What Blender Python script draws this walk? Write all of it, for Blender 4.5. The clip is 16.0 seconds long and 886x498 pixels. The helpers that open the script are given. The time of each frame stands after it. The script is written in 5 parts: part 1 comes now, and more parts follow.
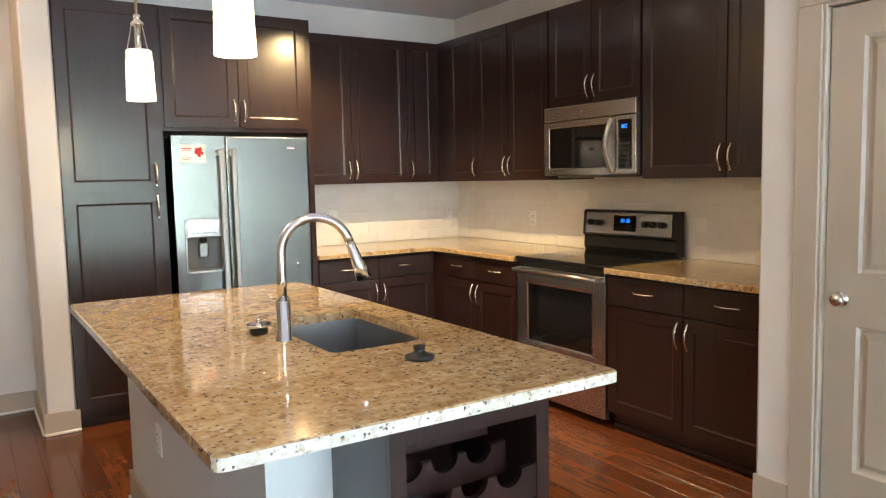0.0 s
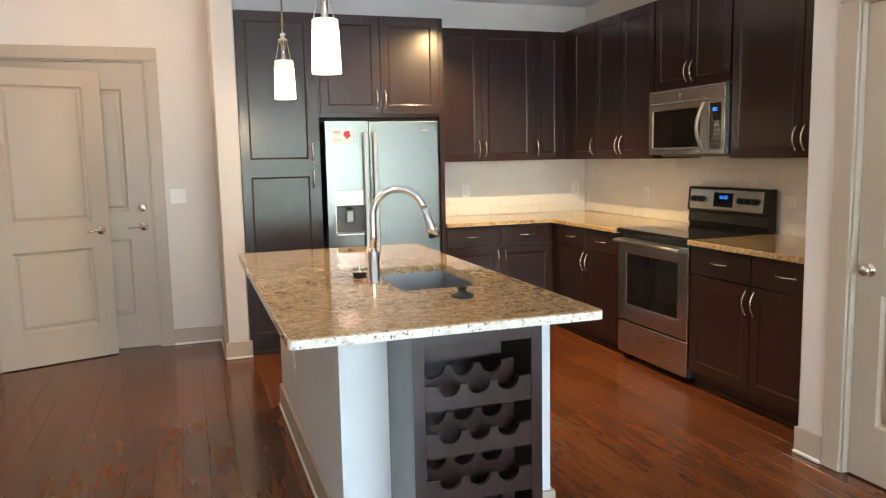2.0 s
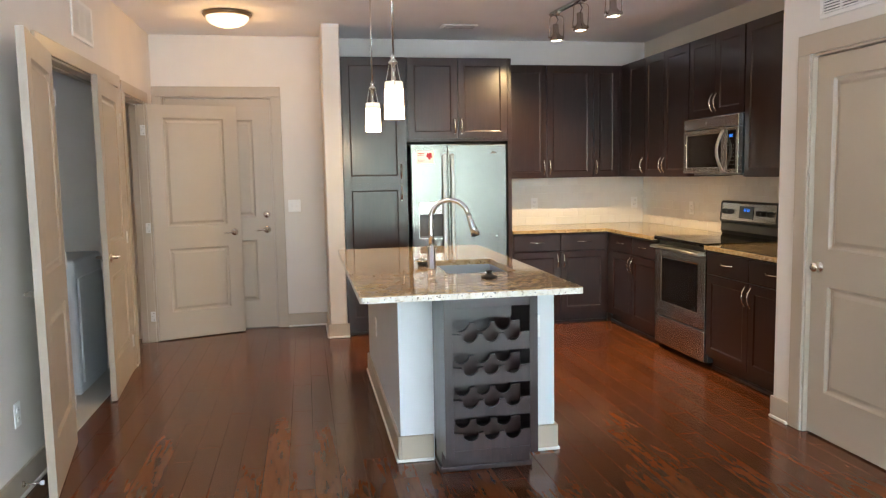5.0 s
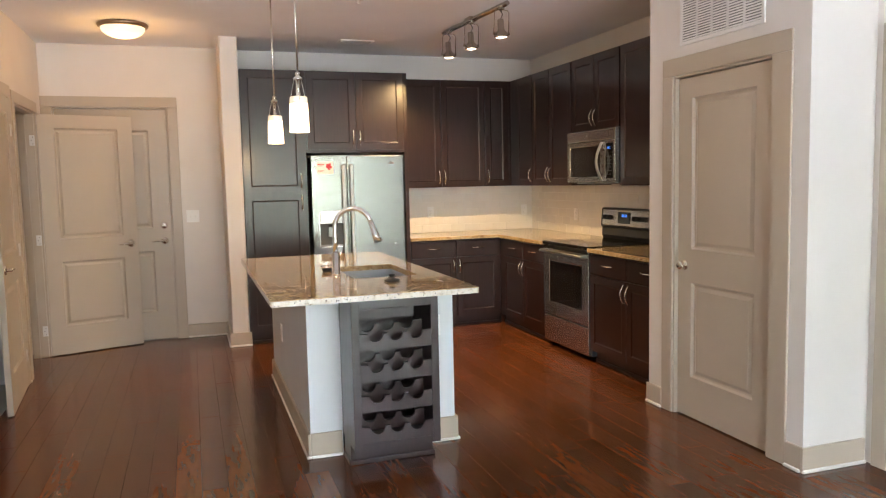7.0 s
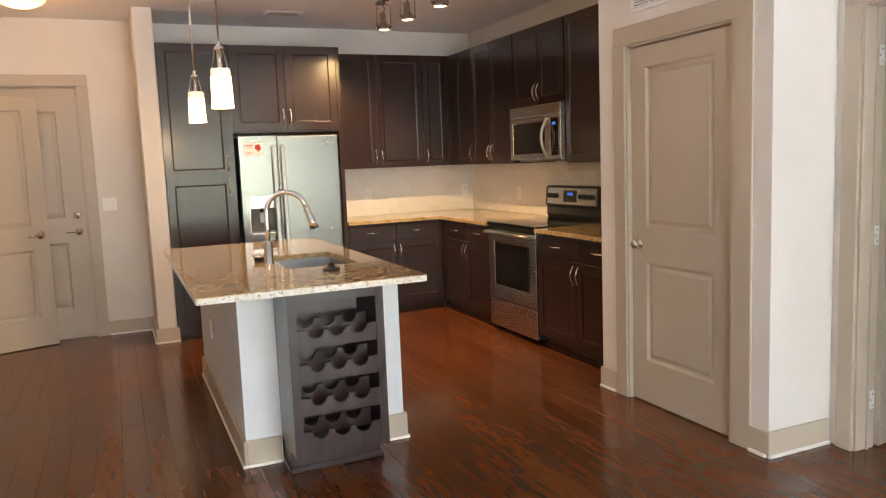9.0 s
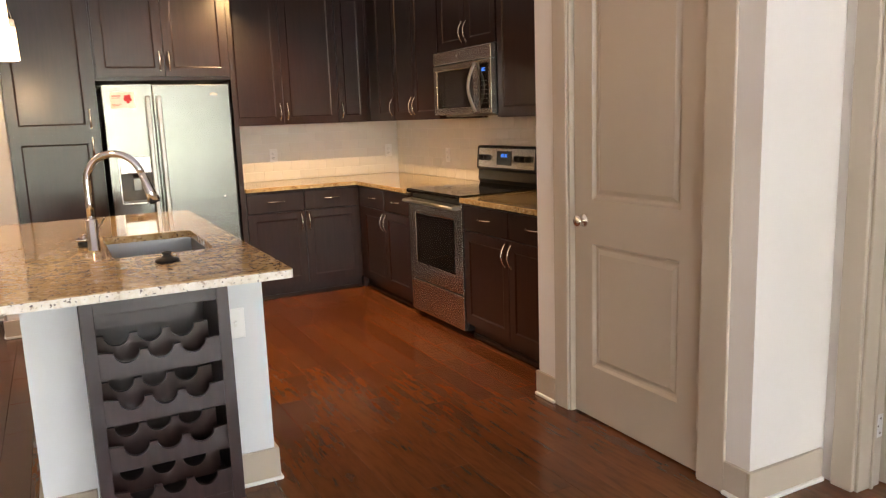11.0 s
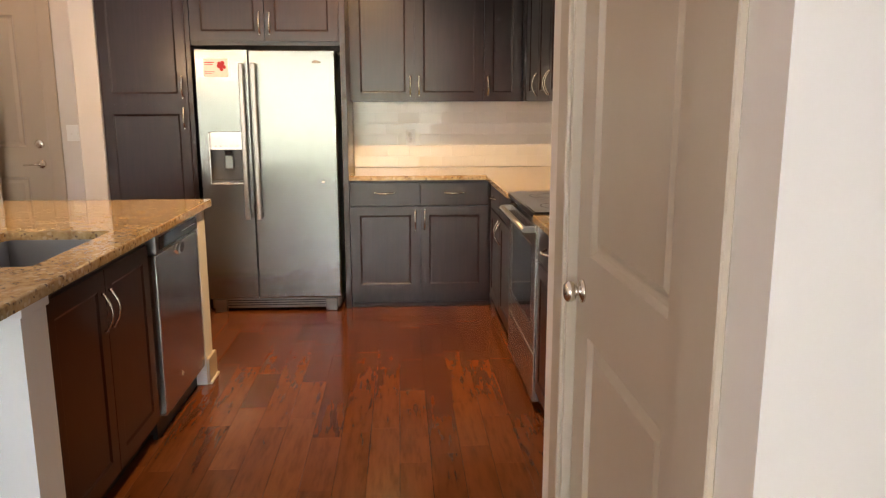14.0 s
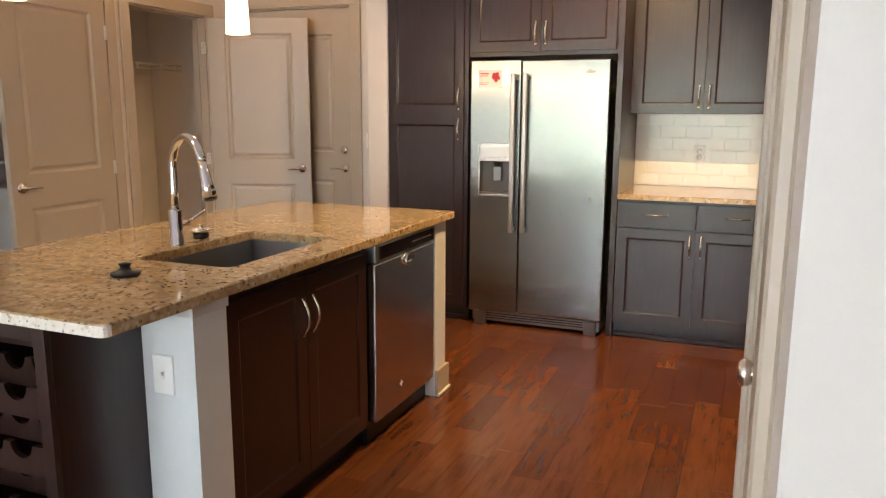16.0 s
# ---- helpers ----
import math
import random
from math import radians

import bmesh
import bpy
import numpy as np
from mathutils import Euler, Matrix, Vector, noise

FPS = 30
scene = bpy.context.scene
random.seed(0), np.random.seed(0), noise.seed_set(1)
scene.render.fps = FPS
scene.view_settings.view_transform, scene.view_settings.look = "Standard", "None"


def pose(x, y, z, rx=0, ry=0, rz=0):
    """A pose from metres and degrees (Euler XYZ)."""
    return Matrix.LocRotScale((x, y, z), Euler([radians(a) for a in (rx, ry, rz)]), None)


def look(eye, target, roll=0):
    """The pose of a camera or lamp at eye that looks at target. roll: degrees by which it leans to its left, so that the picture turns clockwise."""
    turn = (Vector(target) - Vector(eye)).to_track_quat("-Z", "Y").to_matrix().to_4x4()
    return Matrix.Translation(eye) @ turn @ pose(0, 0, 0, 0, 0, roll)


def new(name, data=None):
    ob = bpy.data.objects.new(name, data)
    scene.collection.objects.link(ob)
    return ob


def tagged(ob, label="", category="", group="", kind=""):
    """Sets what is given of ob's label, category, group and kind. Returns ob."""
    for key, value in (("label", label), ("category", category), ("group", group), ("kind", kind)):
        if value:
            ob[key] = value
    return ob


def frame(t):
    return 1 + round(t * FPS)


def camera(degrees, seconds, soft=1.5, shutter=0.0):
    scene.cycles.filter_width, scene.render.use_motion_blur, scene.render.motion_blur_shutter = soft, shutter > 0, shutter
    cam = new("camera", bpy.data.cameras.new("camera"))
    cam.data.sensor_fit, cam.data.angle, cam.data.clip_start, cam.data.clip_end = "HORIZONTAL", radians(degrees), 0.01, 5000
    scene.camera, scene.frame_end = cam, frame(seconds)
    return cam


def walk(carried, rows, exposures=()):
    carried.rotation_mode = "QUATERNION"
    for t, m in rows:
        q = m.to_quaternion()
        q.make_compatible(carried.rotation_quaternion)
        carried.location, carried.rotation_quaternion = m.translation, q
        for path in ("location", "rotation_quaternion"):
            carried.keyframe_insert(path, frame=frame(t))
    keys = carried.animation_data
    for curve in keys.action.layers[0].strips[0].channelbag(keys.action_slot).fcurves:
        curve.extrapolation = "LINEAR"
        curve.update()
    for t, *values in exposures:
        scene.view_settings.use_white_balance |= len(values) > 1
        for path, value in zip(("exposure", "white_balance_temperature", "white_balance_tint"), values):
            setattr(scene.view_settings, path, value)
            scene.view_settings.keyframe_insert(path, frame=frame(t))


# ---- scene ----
cam = camera(61.2, 16.0, soft=1.2)
METRES, EYE, TILT, LEAN, TURN = 6.12, 1.431, 0.0, 0.0, -32.6
ROWS = [
    (0.0, 0.0, 0.0, 0.0, -0.12, -5.44, 1.26),
    (0.5, 0.0168, -0.0206, 0.0017, 2.3, -6.22, 1.19),
    (1.0, 0.0484, -0.0456, 0.0012, 5.62, -6.81, 1.25),
    (1.5, 0.0697, -0.0737, 0.0008, 9.26, -7.06, 1.22),
    (2.0, 0.0867, -0.1021, 0.0022, 13.75, -7.02, 1.17),
    (2.5, 0.1095, -0.1276, 0.0011, 18.36, -6.98, 1.09),
    (3.0, 0.1295, -0.152, 0.0021, 21.59, -6.99, 0.8),
    (5.5, 0.1989, -0.2788, 0.006, 22.09, -5.53, 1.06),
    (6.0, 0.1989, -0.2949, 0.0061, 19.75, -5.36, 1.22),
    (6.5, 0.2006, -0.3014, 0.0067, 16.73, -5.19, 1.27),
    (7.0, 0.1993, -0.3022, 0.0063, 14.02, -5.22, 1.26),
    (7.5, 0.1972, -0.3015, 0.0056, 12.01, -5.49, 1.39),
    (8.0, 0.1957, -0.2998, 0.0051, 10.85, -5.88, 1.56),
    (8.5, 0.1901, -0.2878, 0.0035, 10.08, -6.29, 1.84),
    (9.0, 0.1802, -0.2539, 0.0046, 8.94, -6.82, 2.25),
    (9.5, 0.1685, -0.2156, 0.002, 6.59, -7.69, 2.49),
    (10.0, 0.1615, -0.1762, 0.0007, 4.5, -8.79, 2.47),
    (12.5, 0.2955, 0.0531, -0.0089, 12.4552, -11.1, 0.96),
    (13.0, 0.3155, 0.0998, -0.0067, 17.8492, -11.05, 0.67),
    (13.5, 0.339, 0.1443, -0.0071, 23.5959, -11.01, 0.43),
    (14.0, 0.3468, 0.1815, -0.0062, 29.37, -11.07, 0.08),
    (14.5, 0.3511, 0.2210, -0.0028, 37.2, -10.82, -0.12),
    (15.0, 0.3614, 0.2478, -0.0016, 44.22, -10.74, -0.24),
    (15.5, 0.3698, 0.2623, -0.0034, 50.51, -10.48, -0.42),
    (16.0, 0.371, 0.2647, -0.0045, 54.8783, -10.36, -0.26),
]
EXPO = [(0.0, 0.86, 6350, 6), (3.0, 0.75, 6450, 7), (5.5, 0.61, 6550, 9), (7.0, 0.54, 7100, 13), (9.0, 0.50, 7700, 16), (12.5, 0.43, 8000, 20), (14.0, 0.40, 8000, 20), (15.0, 0.43, 7200, 15), (16.0, 0.45, 7200, 15)]
walk(cam, [(t, pose(0, 0, EYE, TILT, LEAN, TURN) @ pose(METRES * x, METRES * y, METRES * z, 90 + pitch, roll, yaw)) for t, x, y, z, yaw, pitch, roll in ROWS], EXPO)

# ---------------------------------------------------------------- light
world = bpy.data.worlds.new("sky")
scene.world = world
world.use_nodes = True
wt = world.node_tree
sky = wt.nodes.new("ShaderNodeTexSky")
sky.sky_type, sky.sun_disc = "NISHITA", False
sky.sun_elevation, sky.sun_rotation = radians(48), radians(20)
wt.links.new(sky.outputs[0], wt.nodes["Background"].inputs[0])
wt.nodes["Background"].inputs[1].default_value = 0.12

sun = new("sun", bpy.data.lights.new("sun", "SUN"))
sun.data.energy, sun.data.angle, sun.data.color = 2.5, radians(0.5), (1, 0.95, 0.88)
sun.matrix_world = look((0, 0, 20), (0 - 5.0, 0 - 13.7, 3.8))

DAY = 11.5
WARM = (1.0, 0.71, 0.42)
AMBER = (1.0, 0.69, 0.33)


def lamp(name, kind, m, watts, colour=WARM, size=0.05, spot=None):
    ob = new(name, bpy.data.lights.new(name, kind))
    ob.data.energy, ob.data.color = watts, colour
    if kind == "SPOT":
        ob.data.spot_size, ob.data.spot_blend, ob.data.shadow_soft_size = radians(spot), 0.5, size
    elif kind == "POINT":
        ob.data.shadow_soft_size = size
    ob.matrix_world = m
    return ob


# ---------------------------------------------------------------- materials
def material(name, colour, rough=0.5, metal=0.0, **more):
    m = bpy.data.materials.new(name)
    m.use_nodes = True
    b = m.node_tree.nodes["Principled BSDF"]
    b.inputs["Base Color"].default_value = (*colour, 1)
    b.inputs["Roughness"].default_value = rough
    b.inputs["Metallic"].default_value = metal
    for key, value in more.items():
        b.inputs[key.replace("_", " ")].default_value = value
    return m


def tools(m):
    t = m.node_tree
    n = t.nodes.new

    def link(a, b):
        t.links.new(a, b)
    return t, n, link, t.nodes["Principled BSDF"]


def coords(m, scale=(1, 1, 1), space="Object"):
    t, n, link, b = tools(m)
    c, s = n("ShaderNodeTexCoord"), n("ShaderNodeMapping")
    s.inputs["Scale"].default_value = scale
    link(c.outputs[space], s.inputs[0])
    return s.outputs[0]


def noisy(m, vec, scale, detail=3.0, rough=0.55):
    t, n, link, b = tools(m)
    x = n("ShaderNodeTexNoise")
    x.inputs["Scale"].default_value, x.inputs["Detail"].default_value, x.inputs["Roughness"].default_value = scale, detail, rough
    link(vec, x.inputs["Vector"])
    return x.outputs["Fac"]


def ramp(m, fac, stops):
    t, n, link, b = tools(m)
    r = n("ShaderNodeValToRGB")
    while len(r.color_ramp.elements) < len(stops):
        r.color_ramp.elements.new(0.5)
    for e, (p, c) in zip(r.color_ramp.elements, stops):
        e.position, e.color = p, (*c, 1) if len(c) == 3 else c
    link(fac, r.inputs[0])
    return r.outputs[0]


def mix(m, fac, a, b2, mode="MIX"):
    t, n, link, b = tools(m)
    x = n("ShaderNodeMix")
    x.data_type, x.blend_type = "RGBA", mode
    for value, k in ((fac, 0), (a, 6), (b2, 7)):
        if isinstance(value, (int, float)):
            x.inputs[k].default_value = value
        elif isinstance(value, tuple):
            x.inputs[k].default_value = (*value, 1)
        else:
            link(value, x.inputs[k])
    return x.outputs[2]


def bump(m, height, strength=0.2, distance=0.002):
    t, n, link, b = tools(m)
    x = n("ShaderNodeBump")
    x.inputs["Strength"].default_value, x.inputs["Distance"].default_value = strength, distance
    link(height, x.inputs["Height"])
    link(x.outputs[0], b.inputs["Normal"])


def to_range(m, fac, low, high):
    t, n, link, b = tools(m)
    x = n("ShaderNodeMapRange")
    x.inputs[3].default_value, x.inputs[4].default_value = low, high
    link(fac, x.inputs[0])
    return x.outputs[0]


def painted(name, colour, rough, grain=220, vary=0.05, relief=0.12):
    """Rolled or brushed paint: broad faint unevenness and a fine orange peel."""
    m = material(name, colour, rough)
    t, n, link, b = tools(m)
    v = coords(m)
    broad = noisy(m, v, 1.3, 4)
    dark, light = tuple(c * (1 - vary) for c in colour), tuple(min(1, c * (1 + vary)) for c in colour)
    link(ramp(m, broad, [(0.3, dark), (0.7, light)]), b.inputs["Base Color"])
    fine = noisy(m, v, grain, 2)
    link(to_range(m, noisy(m, v, 6, 3), rough - 0.06, rough + 0.06), b.inputs["Roughness"])
    bump(m, fine, relief, 0.001)
    return m


WALL = painted("wall_paint", (0.715, 0.662, 0.605), 0.6)
CEILING = painted("ceiling_paint", (0.84, 0.83, 0.84), 0.8, 90, 0.04, 0.3)
TRIM = painted("taupe_enamel", (0.470, 0.390, 0.300), 0.36, 120, 0.04, 0.05)
WHITE_TRIM = painted("white_enamel", (0.78, 0.75, 0.68), 0.4, 120, 0.04, 0.05)
ISLAND_WHITE = painted("island_white_paint", (0.70, 0.71, 0.71), 0.55)
PLASTIC_WHITE = material("white_plastic", (0.87, 0.86, 0.83), 0.35)
BLACK = material("black_plastic", (0.012, 0.012, 0.013), 0.3)
BLACK_GLASS = material("black_glass", (0.008, 0.008, 0.009), 0.06, Coat_Weight=0.5)
RUBBER = material("black_rubber", (0.010, 0.010, 0.010), 0.5)
# near-black that puts the shade of gaps and recesses into the colour
DARK = material("recess_shade_black", (0.01, 0.009, 0.008), 0.8)


def wood_stain():
    m = material("espresso_stain", (0.03, 0.014, 0.011), 0.36, Specular_IOR_Level=0.16, Coat_Weight=0.85, Coat_Roughness=0.22)
    t, n, link, b = tools(m)
    v = coords(m, (38, 38, 2.2))
    g = noisy(m, v, 1.6, 6, 0.6)
    broad = noisy(m, coords(m, (1, 1, 0.6)), 2.2, 3)
    c = ramp(m, g, [(0.3, (0.0175, 0.0072, 0.0062)), (0.7, (0.0300, 0.0125, 0.0106))])
    link(mix(m, to_range(m, broad, 0.0, 0.5), c, (0.0235, 0.0098, 0.0083)), b.inputs["Base Color"])
    link(to_range(m, g, 0.30, 0.42), b.inputs["Roughness"])
    bump(m, g, 0.02, 0.001)
    return m


CABINET = wood_stain()


def granite():
    m = material("gold_granite", (0.6, 0.45, 0.27), 0.12, Coat_Weight=0.3, Coat_Roughness=0.04)
    t, n, link, b = tools(m)
    v = coords(m)
    warp = n("ShaderNodeTexNoise")
    warp.inputs["Scale"].default_value = 30
    link(v, warp.inputs["Vector"])
    vm = n("ShaderNodeVectorMath")
    vm.operation = "MULTIPLY_ADD"
    vm.inputs[1].default_value = (0.02, 0.02, 0.02)
    link(warp.outputs["Color"], vm.inputs[0]), link(v, vm.inputs[2])
    base = ramp(m, noisy(m, v, 26, 5, 0.65), [(0.28, (0.31, 0.19, 0.09)), (0.45, (0.49, 0.35, 0.19)), (0.58, (0.57, 0.44, 0.265)), (0.75, (0.65, 0.54, 0.385))])
    cloud = ramp(m, noisy(m, v, 5, 3), [(0.35, (0.82, 0.76, 0.68)), (0.65, (1.0, 0.98, 0.95))])
    base = mix(m, 1.0, base, cloud, "MULTIPLY")
    for scale, cut, colour, amount in ((46, 0.28, (0.74, 0.66, 0.51), 0.40), (52, 0.28, (0.30, 0.18, 0.09), 0.55), (80, 0.17, (0.085, 0.06, 0.05), 0.74)):
        vo = n("ShaderNodeTexVoronoi")
        vo.inputs["Scale"].default_value = scale
        link(vm.outputs[0], vo.inputs["Vector"])
        sep = n("ShaderNodeSeparateColor")
        link(vo.outputs["Color"], sep.inputs[0])
        pick = ramp(m, sep.outputs[0], [(cut, (1, 1, 1)), (cut + 0.02, (0, 0, 0))])
        core = ramp(m, vo.outputs["Distance"], [(0.34, (1, 1, 1)), (0.52, (0, 0, 0))])
        base = mix(m, mix(m, 1.0, mix(m, 1.0, pick, core, "MULTIPLY"), (amount, amount, amount), "MULTIPLY"), base, colour)
    link(base, b.inputs["Base Color"])
    link(to_range(m, noisy(m, v, 12, 3), 0.03, 0.07), b.inputs["Roughness"])
    bump(m, noisy(m, v, 2.5, 2), 0.012, 0.002)
    return m


GRANITE = granite()


def granite_edge():
    """The same stone where it is cut rough and left matt."""
    m = material("rough_granite_edge", (0.75, 0.7, 0.62), 0.4)
    t, n, link, b = tools(m)
    v = coords(m)
    base = ramp(m, noisy(m, v, 50, 5, 0.65), [(0.3, (0.36, 0.25, 0.15)), (0.42, (0.74, 0.66, 0.54)), (0.7, (0.86, 0.82, 0.75))])
    speck = ramp(m, noisy(m, v, 85, 3, 0.5), [(0.62, (0, 0, 0)), (0.66, (1, 1, 1))])
    link(mix(m, speck, base, (0.09, 0.06, 0.05)), b.inputs["Base Color"])
    bump(m, noisy(m, v, 70, 4), 0.5, 0.003)
    return m


GRANITE_EDGE = granite_edge()


def steel(name, rough, colour=(0.58, 0.57, 0.55), along=(1, 0, 0), aniso=0.8, wave=0.06):
    """Brushed steel whose gloss is drawn out along a world direction."""
    m = material(name, colour, rough, 1.0)
    t, n, link, b = tools(m)
    smudge = noisy(m, coords(m, (1, 1, 2)), 2.5, 2)
    link(to_range(m, smudge, rough - 0.012, rough + 0.012), b.inputs["Roughness"])
    bump(m, noisy(m, coords(m, (0.35, 0.35, 2.4)), 1.6, 1), wave, 0.02)
    b.inputs["Anisotropic"].default_value = aniso
    v = n("ShaderNodeCombineXYZ")
    for k in range(3):
        v.inputs[k].default_value = along[k]
    link(v.outputs[0], b.inputs["Tangent"])
    return m


STEEL = steel("brushed_steel", 0.25, (0.285, 0.285, 0.276), aniso=0.75, wave=0.12)
STEEL_DARK = steel("dark_brushed_steel", 0.30, (0.30, 0.29, 0.28))
STEEL_H = steel("cross_brushed_steel", 0.26, (0.62, 0.60, 0.57), (0, 1, 0), 0.6, 0.03)
SINK = steel("sink_steel", 0.42, (0.42, 0.43, 0.45), (0, 1, 0), 0.3, 0.03)
HANDLE = steel("brushed_steel_bar", 0.34, (0.46, 0.45, 0.44), (0, 0, 1), 0.5, 0.01)
TRACK = material("dark_nickel", (0.42, 0.39, 0.36), 0.22, 1.0)
CHROME = material("chrome", (0.82, 0.82, 0.82), 0.06, 1.0)
HINGE = material("bright_hinge_metal", (0.72, 0.70, 0.67), 0.42, 0.6)
NICKEL = material("satin_nickel", (0.78, 0.74, 0.68), 0.27, 1.0)


def floor_wood():
    m = material("hand_scraped_hardwood", (0.2, 0.07, 0.03), 0.2, Specular_IOR_Level=0.5)
    t, n, link, b = tools(m)
    info = n("ShaderNodeObjectInfo")
    geo = n("ShaderNodeNewGeometry")
    add = n("ShaderNodeMath")
    link(info.outputs["Random"], add.inputs[0])
    link(geo.outputs["Random Per Island"], add.inputs[1])
    wrap = n("ShaderNodeMath")
    wrap.operation = "FRACT"
    link(add.outputs[0], wrap.inputs[0])
    rnd = wrap.outputs[0]
    off = n("ShaderNodeCombineXYZ")
    mul = n("ShaderNodeMath")
    mul.operation = "MULTIPLY"
    mul.inputs[1].default_value = 37
    link(rnd, mul.inputs[0])
    link(mul.outputs[0], off.inputs[0]), link(mul.outputs[0], off.inputs[2])
    c = n("ShaderNodeTexCoord")
    shift = n("ShaderNodeVectorMath")
    link(c.outputs["Object"], shift.inputs[0]), link(off.outputs[0], shift.inputs[1])
    s = n("ShaderNodeMapping")
    s.inputs["Scale"].default_value = (1, 0.14, 1)
    link(shift.outputs[0], s.inputs[0])
    grain = noisy(m, s.outputs[0], 34, 3, 0.6)
    cath = noisy(m, s.outputs[0], 9, 4, 0.6)
    tone = ramp(m, rnd, [(0.0, (0.108, 0.033, 0.0115)), (0.3, (0.126, 0.039, 0.0135)), (0.65, (0.145, 0.046, 0.016)), (1.0, (0.172, 0.057, 0.020))])
    g = ramp(m, grain, [(0.28, (0.66, 0.60, 0.55)), (0.5, (0.98, 0.97, 0.96)), (0.75, (1.14, 1.12, 1.1))])
    col = mix(m, 1.0, tone, g, "MULTIPLY")
    k = ramp(m, cath, [(0.30, (0.66, 0.60, 0.56)), (0.50, (0.94, 0.92, 0.91)), (0.66, (1, 1, 1))])
    link(mix(m, 0.8, col, mix(m, 1.0, col, k, "MULTIPLY")), b.inputs["Base Color"])
    link(to_range(m, cath, 0.13, 0.21), b.inputs["Roughness"])
    w = n("ShaderNodeMapping")
    w.inputs["Scale"].default_value = (5.0, 1.2, 1)
    link(shift.outputs[0], w.inputs[0])
    scrape = noisy(m, w.outputs[0], 3.5, 1, 0.4)
    h = n("ShaderNodeMath")
    h.operation = "MULTIPLY_ADD"
    h.inputs[1].default_value = 0.012
    link(grain, h.inputs[0]), link(scrape, h.inputs[2])
    # cross ripples left by the scraper on some of the boards
    q = n("ShaderNodeMapping")
    q.inputs["Scale"].default_value = (2.2, 11.0, 1)
    link(shift.outputs[0], q.inputs[0])
    ripple = noisy(m, q.outputs[0], 3.0, 1, 0.4)
    some = ramp(m, rnd, [(0.55, (0.10, 0.10, 0.10)), (0.75, (0.55, 0.55, 0.55))])
    h2 = n("ShaderNodeMath")
    h2.operation = "MULTIPLY_ADD"
    link(ripple, h2.inputs[0]), link(some, h2.inputs[1]), link(h.outputs[0], h2.inputs[2])
    bump(m, h2.outputs[0], 0.24, 0.003)
    return m


FLOOR = floor_wood()


def tile_glaze():
    m = material("white_glazed_tile", (0.80, 0.77, 0.71), 0.09, Coat_Weight=0.15, Coat_Roughness=0.03)
    t, n, link, b = tools(m)
    info = n("ShaderNodeObjectInfo")
    link(ramp(m, info.outputs["Random"], [(0, (0.80, 0.77, 0.71)), (1, (0.84, 0.81, 0.75))]), b.inputs["Base Color"])
    # each tile sits a little out of true in its bed
    geo, rand = n("ShaderNodeNewGeometry"), n("ShaderNodeTexWhiteNoise")
    rand.noise_dimensions = "1D"
    link(info.outputs["Random"], rand.inputs["W"])
    lean = n("ShaderNodeVectorMath")
    lean.operation, lean.inputs[1].default_value, lean.inputs[2].default_value = "MULTIPLY_ADD", (0.05, 0.05, 0.06), (-0.025, -0.025, -0.03)
    add, unit = n("ShaderNodeVectorMath"), n("ShaderNodeVectorMath")
    unit.operation = "NORMALIZE"
    link(rand.outputs["Color"], lean.inputs[0]), link(lean.outputs[0], add.inputs[0]), link(geo.outputs["Normal"], add.inputs[1])
    link(add.outputs[0], unit.inputs[0])
    bump(m, noisy(m, coords(m), 9, 2), 0.12, 0.004)
    link(unit.outputs[0], b.inputs["Normal"].links[0].from_node.inputs["Normal"])
    return m


TILE = tile_glaze()
GROUT = painted("grout", (0.84, 0.82, 0.77), 0.85, 300)


def glow(name, colour, strength, base=(0.8, 0.78, 0.72)):
    m = material(name, base, 0.35)
    b = m.node_tree.nodes["Principled BSDF"]
    b.inputs["Emission Color"].default_value = (*colour, 1)
    b.inputs["Emission Strength"].default_value = strength
    return m


PENDANT_GLASS = glow("lit_opal_glass", (1.0, 0.72, 0.42), 6.0)
# dimmer copy of the lit opal glass, for light fading towards the shade's top
DIM_TOP_GLASS = glow("dim_lit_opal_glass", (1.0, 0.80, 0.54), 0.42)
DOME_GLASS = glow("lit_dome_glass", (1.0, 0.76, 0.46), 0.9)
BULB = glow("lit_bulb", (1.0, 0.86, 0.66), 14)
DISPLAY = glow("blue_display", (0.02, 0.22, 1.0), 1.1, (0.01, 0.02, 0.03))


# ---------------------------------------------------------------- building blocks
def box(bm, x0, x1, y0, y1, z0, z1, bevel=0.0, seg=2):
    """A box between the given bounds, its edges rounded by bevel."""
    vs = [bm.verts.new((x, y, z)) for x in (x0, x1) for y in (y0, y1) for z in (z0, z1)]
    fs = [bm.faces.new([vs[i] for i in q]) for q in ((0, 1, 3, 2), (4, 6, 7, 5), (0, 4, 5, 1), (2, 3, 7, 6), (0, 2, 6, 4), (1, 5, 7, 3))]
    if bevel:
        bmesh.ops.bevel(bm, geom=list({e for f in fs for e in f.edges}), offset=bevel, segments=seg, affect="EDGES", profile=0.5, clamp_overlap=True)


def boxed(*bounds, bevel=0.0, seg=2):
    bm = bmesh.new()
    box(bm, *bounds, bevel=bevel, seg=seg)
    return bm


